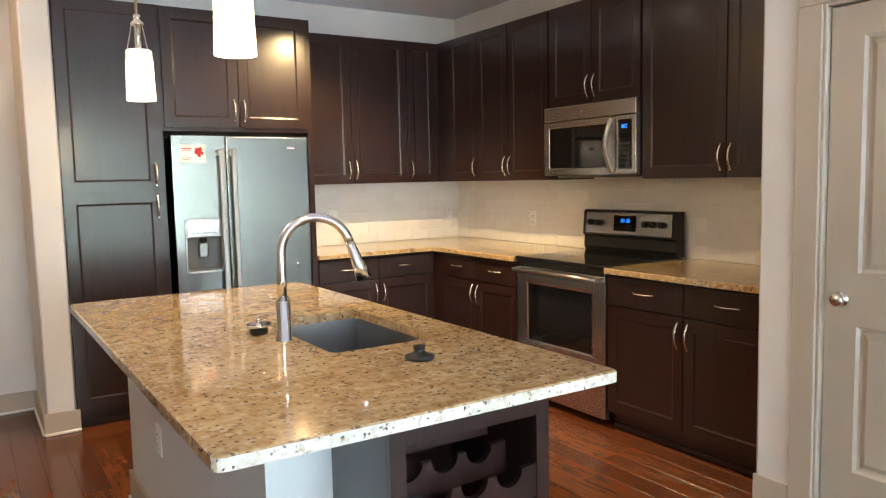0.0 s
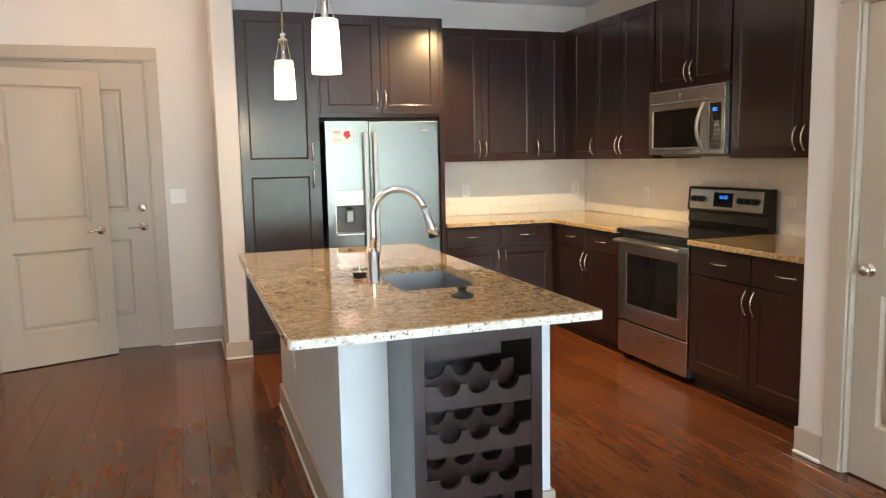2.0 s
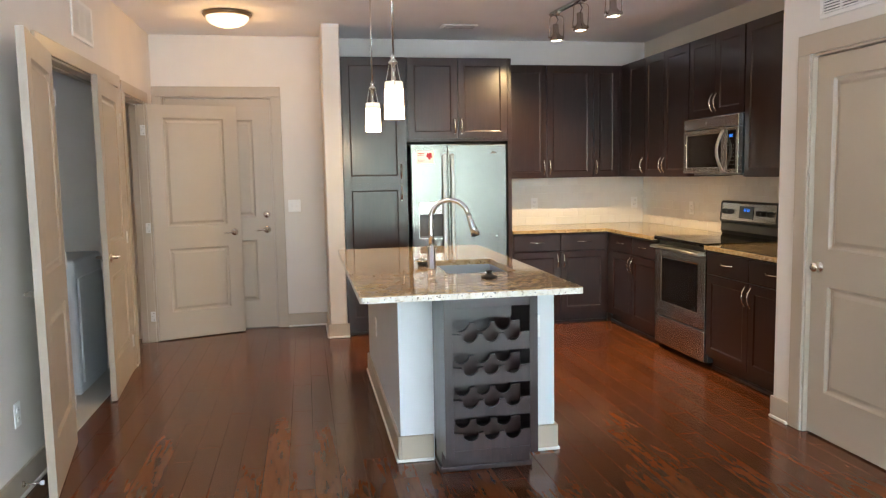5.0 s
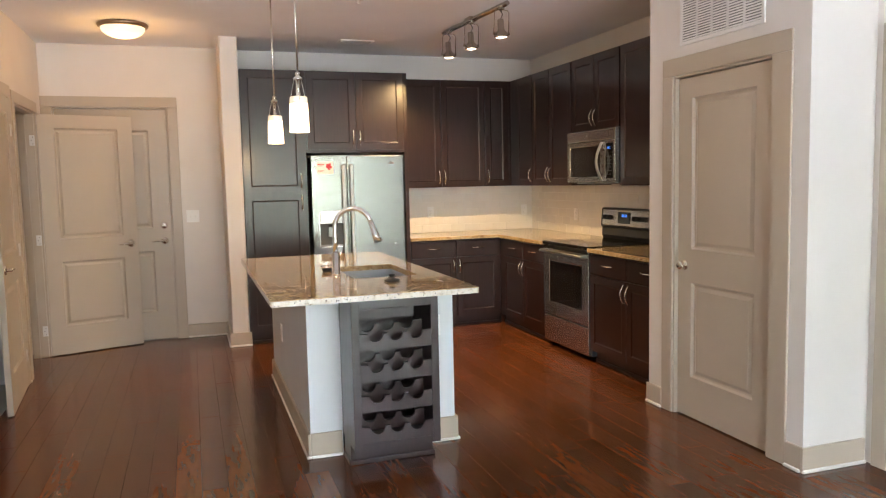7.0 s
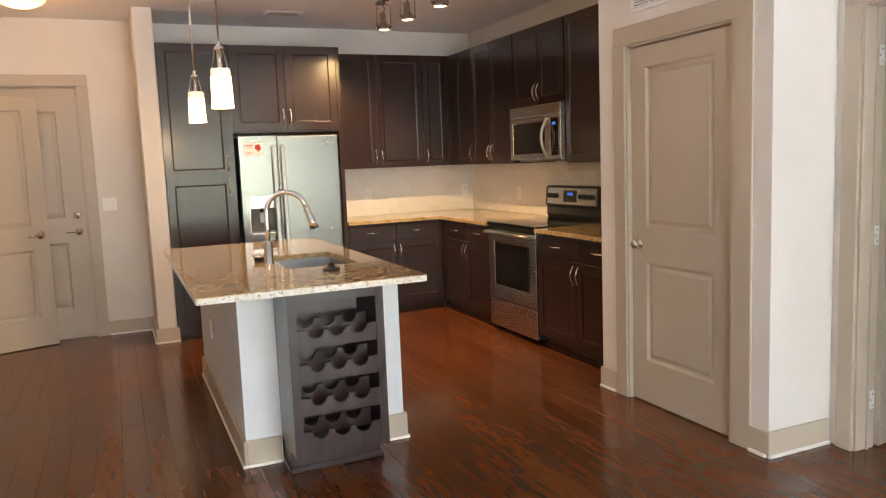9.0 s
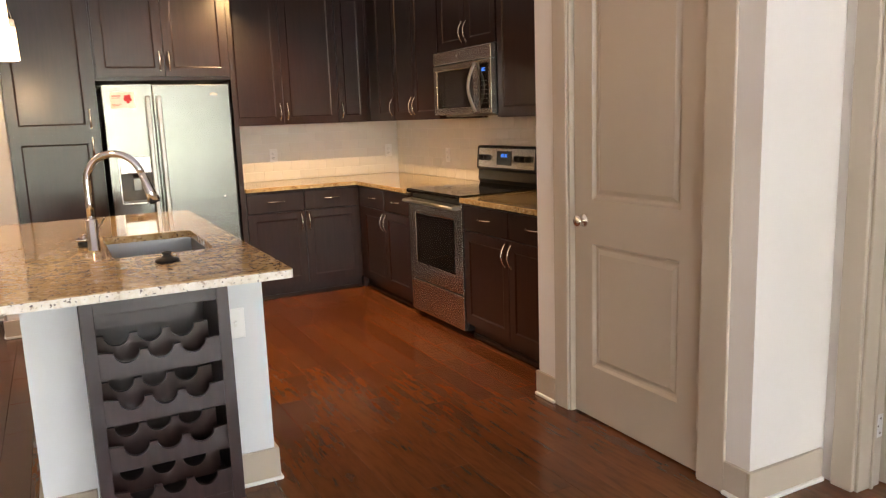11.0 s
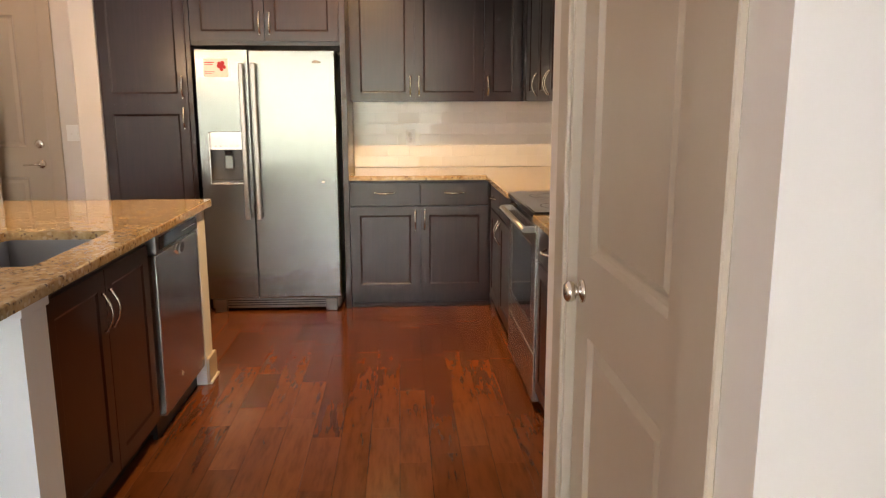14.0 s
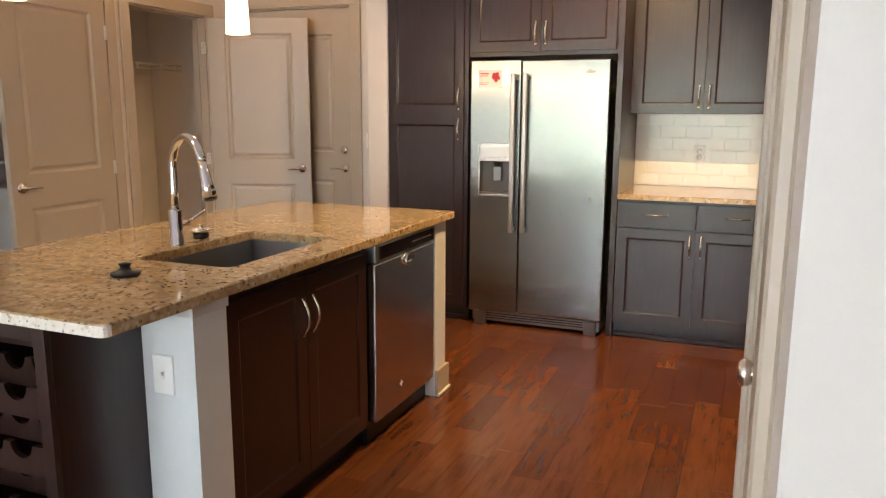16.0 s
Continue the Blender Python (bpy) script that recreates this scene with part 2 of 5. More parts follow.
def sweep(bm, pts, radius, sides=10, flat=1.0, caps=True):
    """A tube along pts; radius may be a list; flat squeezes it along its second axis."""
    pts = [Vector(p) for p in pts]
    rs = radius if isinstance(radius, (list, tuple)) else [radius] * len(pts)
    rings, side = [], None
    for i, p in enumerate(pts):
        d = (pts[min(i + 1, len(pts) - 1)] - pts[max(i - 1, 0)]).normalized()
        if side is None:
            side = d.cross(Vector((0, 0, 1)) if abs(d.z) < 0.9 else Vector((1, 0, 0))).normalized()
        side = (side - d * side.dot(d)).normalized()
        up = side.cross(d)
        rings.append([bm.verts.new(p + rs[i] * (math.cos(a) * side + flat * math.sin(a) * up)) for a in (math.tau * k / sides for k in range(sides))])
    for a, b in zip(rings, rings[1:]):
        for k in range(sides):
            bm.faces.new((a[k], a[(k + 1) % sides], b[(k + 1) % sides], b[k])).smooth = True
    if caps:
        bm.faces.new(rings[0][::-1]), bm.faces.new(rings[-1])


def lathe(bm, profile, m=Matrix(), sides=28):
    """Turns (radius, height) pairs round the z axis, laid by m."""
    rings = []
    for r, z in profile:
        rings.append([bm.verts.new(m @ Vector((r * math.cos(a), r * math.sin(a), z))) for a in (math.tau * k / sides for k in range(sides))] if r > 1e-5 else [bm.verts.new(m @ Vector((0, 0, z)))])
    for a, b in zip(rings, rings[1:]):
        for k in range(sides):
            q = [a[k % len(a)], a[(k + 1) % len(a)], b[(k + 1) % len(b)], b[k % len(b)]]
            q = list(dict.fromkeys(q))
            if len(q) > 2:
                bm.faces.new(q).smooth = True


def turned(profile, m=Matrix(), sides=28):
    bm = bmesh.new()
    lathe(bm, profile, m, sides)
    return bm


def tube(pts, radius, sides=10, flat=1.0):
    bm = bmesh.new()
    sweep(bm, pts, radius, sides, flat)
    return bm


def mesh_of(name, bm, mat):
    bmesh.ops.recalc_face_normals(bm, faces=bm.faces)
    me = bpy.data.meshes.new(name)
    bm.to_mesh(me)
    bm.free()
    for one in mat if isinstance(mat, (list, tuple)) else [mat]:
        me.materials.append(one)
    return me


def part(name, bm, mat, parent, label=""):
    """One mesh object under a thing or a part."""
    ob = new(name, mesh_of(name, bm, mat))
    ob.parent = parent
    return tagged(ob, label)


def thing(name, m, label, category, group="", kind=""):
    ob = new(name)
    ob.empty_display_size = 0.1
    ob.matrix_world = m
    return tagged(ob, label, category, group, kind)


def solid(name, bm, mat, label, category, kind="structure", m=None):
    ob = new(name, mesh_of(name, bm, mat))
    if m:
        ob.matrix_world = m
    return tagged(ob, label, category, kind=kind)


def panel_face(bm, x0, x1, z0, z1, y, out, panels, profile):
    """A flat face at depth y looking along out (-1 or 1), with sunk panels (x0, x1, z0, z1); profile: pairs of inset and depth."""
    def quad(a, b, c, d):
        bm.faces.new([bm.verts.new(v) for v in (a, b, c, d)])
    px0, px1 = panels[0][0], panels[0][1]
    quad((x0, y, z0), (px0, y, z0), (px0, y, z1), (x0, y, z1))
    quad((px1, y, z0), (x1, y, z0), (x1, y, z1), (px1, y, z1))
    zs = [z0] + [v for p in panels for v in p[2:]] + [z1]
    for a, b in zip(zs[::2], zs[1::2]):
        quad((px0, y, a), (px1, y, a), (px1, y, b), (px0, y, b))
    for a, b, c, d in panels:
        last = None
        for inset, depth in [(0, 0)] + profile:
            ring = [bm.verts.new((u, y - out * depth, w)) for u, w in ((a + inset, c + inset), (b - inset, c + inset), (b - inset, d - inset), (a + inset, d - inset))]
            if last:
                for k in range(4):
                    bm.faces.new((last[k], last[(k + 1) % 4], ring[(k + 1) % 4], ring[k]))
            last = ring
        bm.faces.new(last)


def slab(x0, x1, z0, z1, thick, panels, profile, both=True):
    """A panelled leaf whose front lies at y = 0 and looks to -y."""
    bm = bmesh.new()
    panel_face(bm, x0, x1, z0, z1, 0.0, -1, panels, profile)
    if both:
        panel_face(bm, x0, x1, z0, z1, thick, 1, panels, profile)
    else:
        bm.faces.new([bm.verts.new(v) for v in ((x0, thick, z0), (x1, thick, z0), (x1, thick, z1), (x0, thick, z1))])
    for a, b in (((x0, z0), (x1, z0)), ((x1, z0), (x1, z1)), ((x1, z1), (x0, z1)), ((x0, z1), (x0, z0))):
        bm.faces.new([bm.verts.new(v) for v in ((a[0], 0, a[1]), (b[0], 0, b[1]), (b[0], thick, b[1]), (a[0], thick, a[1]))])
    bmesh.ops.remove_doubles(bm, verts=bm.verts, dist=1e-5)
    return bm


RAISED = [(0.003, 0.004), (0.010, 0.013), (0.018, 0.016), (0.024, 0.016), (0.044, 0.005)]
SHAKER = [(0.002, 0.0006), (0.005, 0.0026), (0.009, 0.0052), (0.012, 0.0060)]


# ---------------------------------------------------------------- structure
H = 2.777
LX, RX, BX = -1.215, 2.815, 3.665
KY, EY, SY = 5.470, 5.410, -5.00


def wall(name, x0, x1, y0, y1, z0=0.0, z1=H, holes=(), axis="y", mat=WALL, label="cream painted plaster wall", soft_at=()):
    """A thick wall; holes (a, b, z0, z1) run along the wall's length and go right through."""
    bm = bmesh.new()
    a0, a1 = (x0, x1) if axis == "x" else (y0, y1)
    cuts = sorted({a0, a1, *(h[0] for h in holes), *(h[1] for h in holes)})
    for a, b in zip(cuts, cuts[1:]):
        gap = [h for h in holes if h[0] <= a + 1e-6 and h[1] >= b - 1e-6]
        spans = [(z0, gap[0][2]), (gap[0][3], z1)] if gap else [(z0, z1)]
        for c, d in spans:
            if d - c > 1e-4:
                box(bm, *((a, b, y0, y1) if axis == "x" else (x0, x1, a, b)), c, d)
    bmesh.ops.remove_doubles(bm, verts=bm.verts, dist=1e-5)
    soft = [e for e in bm.edges if any(all(abs(v.co.x - p) + abs(v.co.y - q) < 1e-4 for v in e.verts) for p, q in soft_at)]
    if soft:
        for f in bmesh.ops.bevel(bm, geom=soft, offset=0.012, segments=5, affect="EDGES", profile=0.5)["faces"]:
            f.smooth = True
    return solid(name, bm, mat, label, "wall")


T = 0.12
LAUNDRY, CLOSET = (2.365, 4.02, 0.0, 2.145), (4.235, 5.025, 0.0, 2.125)
PANTRY = (0.853, 1.669, 0.0, 2.058)
BEDROOM = (-0.34, 0.485, 0.0, 2.08)
ENTRY = (-1.125, -0.145, 0.0, 2.212)
wall("wall_left", LX - T, LX, SY, EY + T, holes=[LAUNDRY, CLOSET])
wall("wall_entry", LX, 0.325, EY, EY + T, holes=[ENTRY], axis="x")
wall("wall_wing", 0.325, 0.485, 4.775, KY + T, label="narrow cream wing wall beside the tall cabinet", soft_at=[(0.325, 4.775), (0.485, 4.775)])
wall("wall_kitchen_back", 0.485, BX + T, KY, KY + T, axis="x")
wall("wall_kitchen_side", BX, BX + T, 1.93 - T, KY)
wall("wall_pantry_front", RX, RX + T, 0.617 + T, 1.93 - T, holes=[PANTRY])
wall("wall_pantry_end", RX, BX, 1.93 - T, 1.93, axis="x", soft_at=[(RX, 1.93)])
wall("wall_pantry_side", RX, 3.216 + T, 0.617, 0.617 + T, axis="x")
wall("wall_bedroom", 3.216, 3.216 + T, SY, 0.617, holes=[BEDROOM])
WIN = [(-0.98, 0.82, 0.30, 2.50), (1.02, 3.00, 0.02, 2.50)]
wall("wall_window", LX, 3.216, SY - T, SY, holes=WIN, axis="x")
# closed boxes behind the doors
wall("wall_laundry_back", -2.25, -2.13, 2.2, 4.2)
wall("wall_closet_back", -2.07, -1.95, 4.2, 5.3)
wall("wall_laundry_near", -2.13, LX - T, 2.2, 2.3, axis="x")
wall("wall_closet_divider", -2.13, LX - T, 4.12, 4.2, axis="x")
wall("wall_closet_far", -1.95, LX - T, 5.2, 5.3, axis="x")
wall("wall_bedroom_back", 5.2, 5.3, -2.0, 1.2)
wall("wall_bedroom_far", 3.216 + T, 5.2, 0.715, 0.815, axis="x")
wall("wall_bedroom_near", 3.216 + T, 5.2, -2.0, -1.9, axis="x")
wall("wall_pantry_inner", BX, BX + 0.1, 0.815, 1.81)
wall("wall_corridor", -1.4, 0.0, 6.3, 6.4, axis="x")
solid("ceiling", boxed(-2.3, 5.4, SY - T, 6.4, H, H + 0.1), CEILING, "flat off-white painted ceiling", "ceiling")
solid("floor", boxed(-2.3, 5.4, SY - T, 6.4, -0.12, -0.012), DARK, "dark subfloor under the hardwood boards", "floor")


def skirting(name, x0, x1, y0, y1, out, label="taupe painted baseboard with white shoe moulding"):
    """A baseboard run; out: the way it faces, as (dx, dy)."""
    h, d = 0.128, 0.016
    bm = bmesh.new()
    dx, dy = out
    fx = lambda k: (x0 - (k if dx < 0 else 0), x1 + (k if dx > 0 else 0)) if dx else (x0, x1)
    fy = lambda k: (y0 - (k if dy < 0 else 0), y1 + (k if dy > 0 else 0)) if dy else (y0, y1)
    box(bm, *fx(d), *fy(d), 0, h, bevel=0.003, seg=2)
    ob = solid(name, bm, TRIM, label, "baseboard")
    bm = bmesh.new()
    box(bm, *fx(d + 0.011), *fy(d + 0.011), 0, 0.017, bevel=0.006, seg=2)
    part("shoe_moulding", bm, WHITE_TRIM, ob, "white quarter-round moulding")
    return ob


skirting("baseboard", LX, LX, SY, 2.279, (1, 0))
skirting("baseboard", LX, LX, 4.112, 4.147, (1, 0))
skirting("baseboard", LX, LX, 5.115, EY, (1, 0))
skirting("baseboard", -0.055, 0.325, EY, EY, (0, -1))
skirting("baseboard", 0.325, 0.325, 4.775, EY - 0.03, (-1, 0))
skirting("baseboard", 0.309, 0.501, 4.775, 4.775, (0, -1))
skirting("baseboard", RX, RX, 1.770, 1.93, (-1, 0))
skirting("baseboard", RX, RX, 0.617, 0.722, (-1, 0))
skirting("baseboard", RX - 0.016, 3.196, 0.617, 0.617, (0, -1))
skirting("baseboard", 3.216, 3.216, SY, -0.43, (-1, 0))
skirting("baseboard", 5.2, 5.2, -1.9, 0.7, (-1, 0))


def casing(name, plane, out, hole, width=0.085, axis="y", depth=0.02, jamb=T, first=None):
    """A flat mitred door casing round a hole, with its jamb and stop."""
    a, b, z0, z1 = hole
    bm = bmesh.new()
    p0, p1 = sorted((plane, plane + out * depth))

    def add(u0, u1, w0, w1, q0=p0, q1=p1, bevel=0.003):
        if axis == "y":
            box(bm, q0, q1, u0, u1, w0, w1, bevel=bevel, seg=1)
        else:
            box(bm, u0, u1, q0, q1, w0, w1, bevel=bevel, seg=1)
    lead = first or width
    add(a - lead, a, 0, z1), add(b, b + width, 0, z1), add(a - lead, b + width, z1, z1 + width + 0.005)
    q0, q1 = sorted((plane + out * 0.004, plane - out * (jamb + 0.004)))
    add(a, a + 0.014, 0, z1, q0, q1), add(b - 0.014, b, 0, z1, q0, q1), add(a + 0.014, b - 0.014, z1 - 0.014, z1, q0, q1)
    s0, s1 = sorted((plane - out * 0.062, plane - out * 0.076))
    add(a + 0.014, a + 0.024, 0, z1 - 0.014, s0, s1, 0.002), add(b - 0.024, b - 0.014, 0, z1 - 0.014, s0, s1, 0.002)
    add(a + 0.024, b - 0.024, z1 - 0.024, z1 - 0.014, s0, s1, 0.002)
    return solid(name, bm, TRIM, "taupe painted door casing and jamb", "door frame")


casing("trim_laundry", LX, 1, LAUNDRY)
closet_trim = casing("trim_closet", LX, 1, CLOSET)
casing("trim_entry", EY, -1, ENTRY, 0.09, "x")
casing("trim_pantry", RX, -1, PANTRY, 0.1, depth=0.014, first=0.13)
bedroom_trim = casing("trim_bedroom", 3.216, -1, BEDROOM)


def lever(parent, x, z, y, out, to, mat=NICKEL):
    """A lever set: rose, neck and curved lever that points along x by to."""
    h = part("door_handle", turned([(0.0, 0.0), (0.033, 0.0), (0.033, 0.006), (0.026, 0.012), (0.012, 0.014), (0.011, 0.045), (0.0, 0.045)], Matrix.Translation((x, y, z)) @ pose(0, 0, 0, 90 if out < 0 else -90)), mat, parent, "satin nickel lever handle")
    pts = [(x, y + out * 0.042, z), (x + to * 0.03, y + out * 0.046, z + 0.002), (x + to * 0.07, y + out * 0.046, z), (x + to * 0.11, y + out * 0.042, z - 0.006)]
    part("lever", tube(pts, [0.011, 0.010, 0.009, 0.007], 10, 0.75), mat, h)


def knob(parent, x, z, y, out):
    part("door_knob", turned([(0.0, 0.0), (0.030, 0.0), (0.030, 0.005), (0.014, 0.008), (0.011, 0.016), (0.020, 0.021), (0.0265, 0.030), (0.0265, 0.039), (0.020, 0.046), (0.0, 0.048)], Matrix.Translation((x, y, z)) @ pose(0, 0, 0, 90 if out < 0 else -90)), NICKEL, parent, "round satin nickel knob")


def hinge(parent, x, z, y):
    h = part("hinge", tube([(x, y, z - 0.045), (x, y, z + 0.045)], 0.0065, 10), HINGE, parent, "satin nickel butt hinge")
    bm = boxed(x - 0.014, x + 0.014, y + 0.003, y + 0.006, z - 0.044, z + 0.044, bevel=0.001, seg=1)
    part("leaf", bm, HINGE, h)


def door(name, m, width, height, label, hinge_at=0, hardware="lever", mirror=False, thick=0.036, panels=None, both_hinge=True):
    """A two-panel door. Its hinge line is x = 0 (or x = width when mirror), its front y = 0 looking to -y, its bottom 8 mm off the floor."""
    ob = thing(name, m, label, "door", kind="structure")
    x0, x1 = 0.0, width
    s = 0.125
    ps = panels or [(x0 + s, x1 - s, 0.255, 0.83), (x0 + s, x1 - s, 1.03, height - 0.115)]
    part("slab", slab(x0, x1, 0.008, height, thick, ps, RAISED), TRIM, ob, "taupe enamelled two-panel slab")
    free = 0.065 if mirror else width - 0.065
    to = 1 if mirror else -1
    if hardware == "lever":
        lever(ob, free, 0.955, 0, -1, to), lever(ob, free, 0.955, thick, 1, to)
    elif hardware == "inner":
        lever(ob, free, 0.955, 0, -1, to)
    elif hardware == "knob":
        knob(ob, free, 0.93, 0, -1)
    hx = width + 0.002 if mirror else -0.002
    for z in (0.235, 1.03, height - 0.225):
        hinge(ob, hx, z, hinge_at)
    return ob


def plates(parent, x0, x1, y, zs):
    """Hinge leaves let into a jamb that faces -y."""
    for z in zs:
        h = part("hinge_plate", boxed(x0, x1, y - 0.003, y, z - 0.045, z + 0.045, bevel=0.0012, seg=1), HINGE, parent, "satin nickel hinge plate")
        for k in (-0.028, 0.0, 0.028):
            part("screw", turned([(0, 0.0012), (0.004, 0.0008), (0.0042, 0.0)], pose((x0 + x1) / 2 + (0.006 if k else -0.006), y - 0.003, z + k, 90), 10), TRACK, h)


plates(closet_trim, LX - 0.036, LX + 0.006, CLOSET[1] - 0.014, (0.235, 1.03, 1.887))
plates(bedroom_trim, 3.216 + 0.076, 3.216 + 0.118, BEDROOM[1] - 0.014, (0.24, 1.03, 1.85))
# pantry door: closed, faces -x
door("door_1", pose(RX + 0.022, 1.650, 0, 0, 0, -90), 0.779, 2.038, "closed taupe two-panel pantry door with round knob", -0.012, "knob", mirror=True)
# coat closet door, swung out towards the entry door
door("door_2", pose(-1.190, 5.020, 0, 0, 0, 19.5), 0.780, 2.112, "open taupe two-panel closet door standing before the entry door", 0.036, mirror=False)
# laundry pair
door("door_3", pose(-1.190, 2.385, 0, 0, 0, -80.5), 0.795, 2.130, "taupe two-panel laundry door folded back against the wall", 0.036, "inner", mirror=False)
AJAR = radians(4.5)
door("door_4", pose(-1.192 + 0.83 * math.sin(AJAR), 4.004 - 0.83 * math.cos(AJAR), 0, 0, 0, 94.5), 0.83, 2.130, "taupe two-panel laundry door standing just ajar", -0.004, mirror=True)
# entry door, closed
d5 = door("door_5", pose(-1.109, EY + 0.02, 0, 0, 0, 0), 0.948, 2.196, "closed taupe two-panel apartment entry door with deadbolt", -0.004, mirror=False, panels=[(0.16, 0.785, 0.268, 0.86), (0.16, 0.785, 1.08, 2.0)])
part("deadbolt", turned([(0.0, 0.0), (0.032, 0.0), (0.032, 0.010), (0.024, 0.016), (0.0, 0.017)], Matrix.Translation((0.883, 0, 1.10)) @ pose(0, 0, 0, 90)), NICKEL, d5, "satin nickel deadbolt")
part("thumb_turn", boxed(0.868, 0.898, -0.030, -0.014, 1.096, 1.104, bevel=0.003), NICKEL, d5)
# bedroom door, opened inwards
door("door_6", pose(3.216 + T + 0.02, 0.455, 0, 0, 0, 12), 0.79, 2.06, "open taupe two-panel bedroom door", 0.036)


# ---------------------------------------------------------------- cabinets
def pull(parent, x, z, length=0.128, upright=True, y=0.0):
    """A flat bow pull of satin nickel, on two feet."""
    pts = []
    for k in range(13):
        a = -1 + k / 6
        s, d = a * length / 2, 0.006 + 0.026 * (1 - a * a)
        pts.append((x, y - d, z + s) if upright else (x + s, y - d, z))
    bm = bmesh.new()
    sweep(bm, pts, 0.0062, 8, 0.55 if upright else 0.8)
    for s in (-length / 2, length / 2):
        c = (x, y, z + s) if upright else (x + s, y, z)
        sweep(bm, [c, (c[0], c[1] - 0.010, c[2])], 0.0055, 8)
    part("handle", bm, NICKEL, parent, "satin nickel bow pull")


def leaf(parent, name, x0, x1, z0, z1, rail=0.058, handle=None, y=-0.020):
    """A shaker door or drawer front, 20 mm thick. handle: (x, z, upright)."""
    bm = slab(x0, x1, z0, z1, 0.020, [(x0 + rail, x1 - rail, z0 + rail, z1 - rail)], SHAKER, both=False) if rail else boxed(x0, x1, 0, 0.020, z0, z1, bevel=0.002)
    bmesh.ops.translate(bm, vec=(0, y, 0), verts=bm.verts)
    ob = part(name, bm, CABINET, parent)
    if handle:
        pull(ob, handle[0], handle[1], 0.128, handle[2], y)
    return ob


def base_cabinet(m, width, label, split, depth=0.6):
    """A base unit: carcass on a recessed plinth, drawers above doors. split: x of the seams, ends included."""
    ob = thing("base_cabinet", m, label, "cabinet", "base cabinets")
    bm = bmesh.new()
    box(bm, 0, width, 0, depth, 0.092, 0.884)
    part("body", bm, CABINET, ob)
    part("plinth", boxed(0, width, 0.045, depth, 0.0, 0.092), CABINET, ob)
    part("base_strip", boxed(0, width, 0.030, 0.045, 0.0, 0.03, bevel=0.006), CABINET, ob)
    g = 0.0035
    for k, (a, b) in enumerate(zip(split, split[1:])):
        d = leaf(ob, "drawer", a + g, b - g, 0.714, 0.868, 0, ((a + b) / 2, 0.797, False))
        side = b - 0.032 if k % 2 == 0 else a + 0.032
        leaf(ob, "door", a + g, b - g, 0.112, 0.706, 0.058, (side, 0.615, True))
    return ob


def wall_cabinet(m, width, z0, z1, label, split, pulls, depth=0.325, name="wall_cabinet"):
    """A wall unit with shaker doors; pulls: for each door 'l', 'r' or ''."""
    ob = thing(name, m, label, "cabinet", "wall cabinets")
    part("body", boxed(0, width, 0, depth, z0, z1), CABINET, ob)
    g = 0.0035
    for k, (a, b) in enumerate(zip(split, split[1:])):
        s = pulls[k]
        x = a + 0.030 if s == "l" else b - 0.030
        leaf(ob, "door", a + g, b - g, z0 + 0.003, z1 - 0.012, 0.058, (x, z0 + 0.105, True) if s else None)
    return ob


RIGHT = lambda y, x: pose(x, y, 0, 0, 0, -90)
# tall pantry unit, fridge bridge and gable
tall = thing("tall_cabinet", pose(0.487, 4.790, 0), "espresso-stained tall pantry cabinet beside the refrigerator", "cabinet")
part("body", boxed(0, 0.573, 0, 0.67, 0.09, 2.50), CABINET, tall)
part("plinth", boxed(0, 0.573, 0.05, 0.67, 0, 0.09), CABINET, tall)
part("base_strip", boxed(0, 0.573, 0.03, 0.05, 0, 0.03, bevel=0.006), CABINET, tall)
leaf(tall, "door", 0.006, 0.545, 0.112, 1.382, 0.06, (0.515, 1.295, True))
leaf(tall, "door", 0.006, 0.545, 1.390, 2.488, 0.06, (0.515, 1.490, True))
bridge = thing("wall_cabinet", pose(1.062, 4.800, 0), "deep espresso-stained cabinet bridging over the refrigerator", "cabinet", "wall cabinets")
part("body", boxed(0, 0.94, 0, 0.66, 1.752, 2.50), CABINET, bridge)
leaf(bridge, "door", 0.012, 0.470, 1.778, 2.488, 0.06, (0.440, 1.885, True))
leaf(bridge, "door", 0.475, 0.934, 1.778, 2.488, 0.06, (0.505, 1.885, True))
gable = solid("fridge_gable", boxed(2.003, 2.040, 4.800, KY, 0, 2.50, bevel=0.002), CABINET, "espresso-stained tall gable panel beside the refrigerator", "cabinet panel", "thing")
del gable["kind"]

wall_cabinet(pose(2.042, 5.145, 0), 1.205, 1.400, 2.492, "espresso-stained wall cabinets over the back counter", [0.010, 0.447, 0.930, 1.195], ["r", "l", "l"], 0.324)
wall_cabinet(RIGHT(5.145, 3.275), 1.366, 1.400, 2.492, "espresso-stained wall cabinets in the kitchen corner", [0.185, 0.560, 0.930, 1.362], ["r", "r", "l"], 0.389)
corner = solid("corner_filler", boxed(3.249, 3.664, 5.147, 5.469, 1.400, 2.492), CABINET, "espresso-stained blind corner of the wall cabinets", "cabinet panel", "thing")
del corner["kind"]
wall_cabinet(RIGHT(3.777, 3.275), 0.790, 1.862, 2.492, "short espresso-stained cabinet above the microwave", [0.004, 0.395, 0.786], ["r", "l"], 0.389)
wall_cabinet(RIGHT(2.985, 3.275), 1.050, 1.400, 2.492, "espresso-stained wall cabinets beside the microwave", [0.004, 0.560, 1.040], ["r", "l"], 0.389)

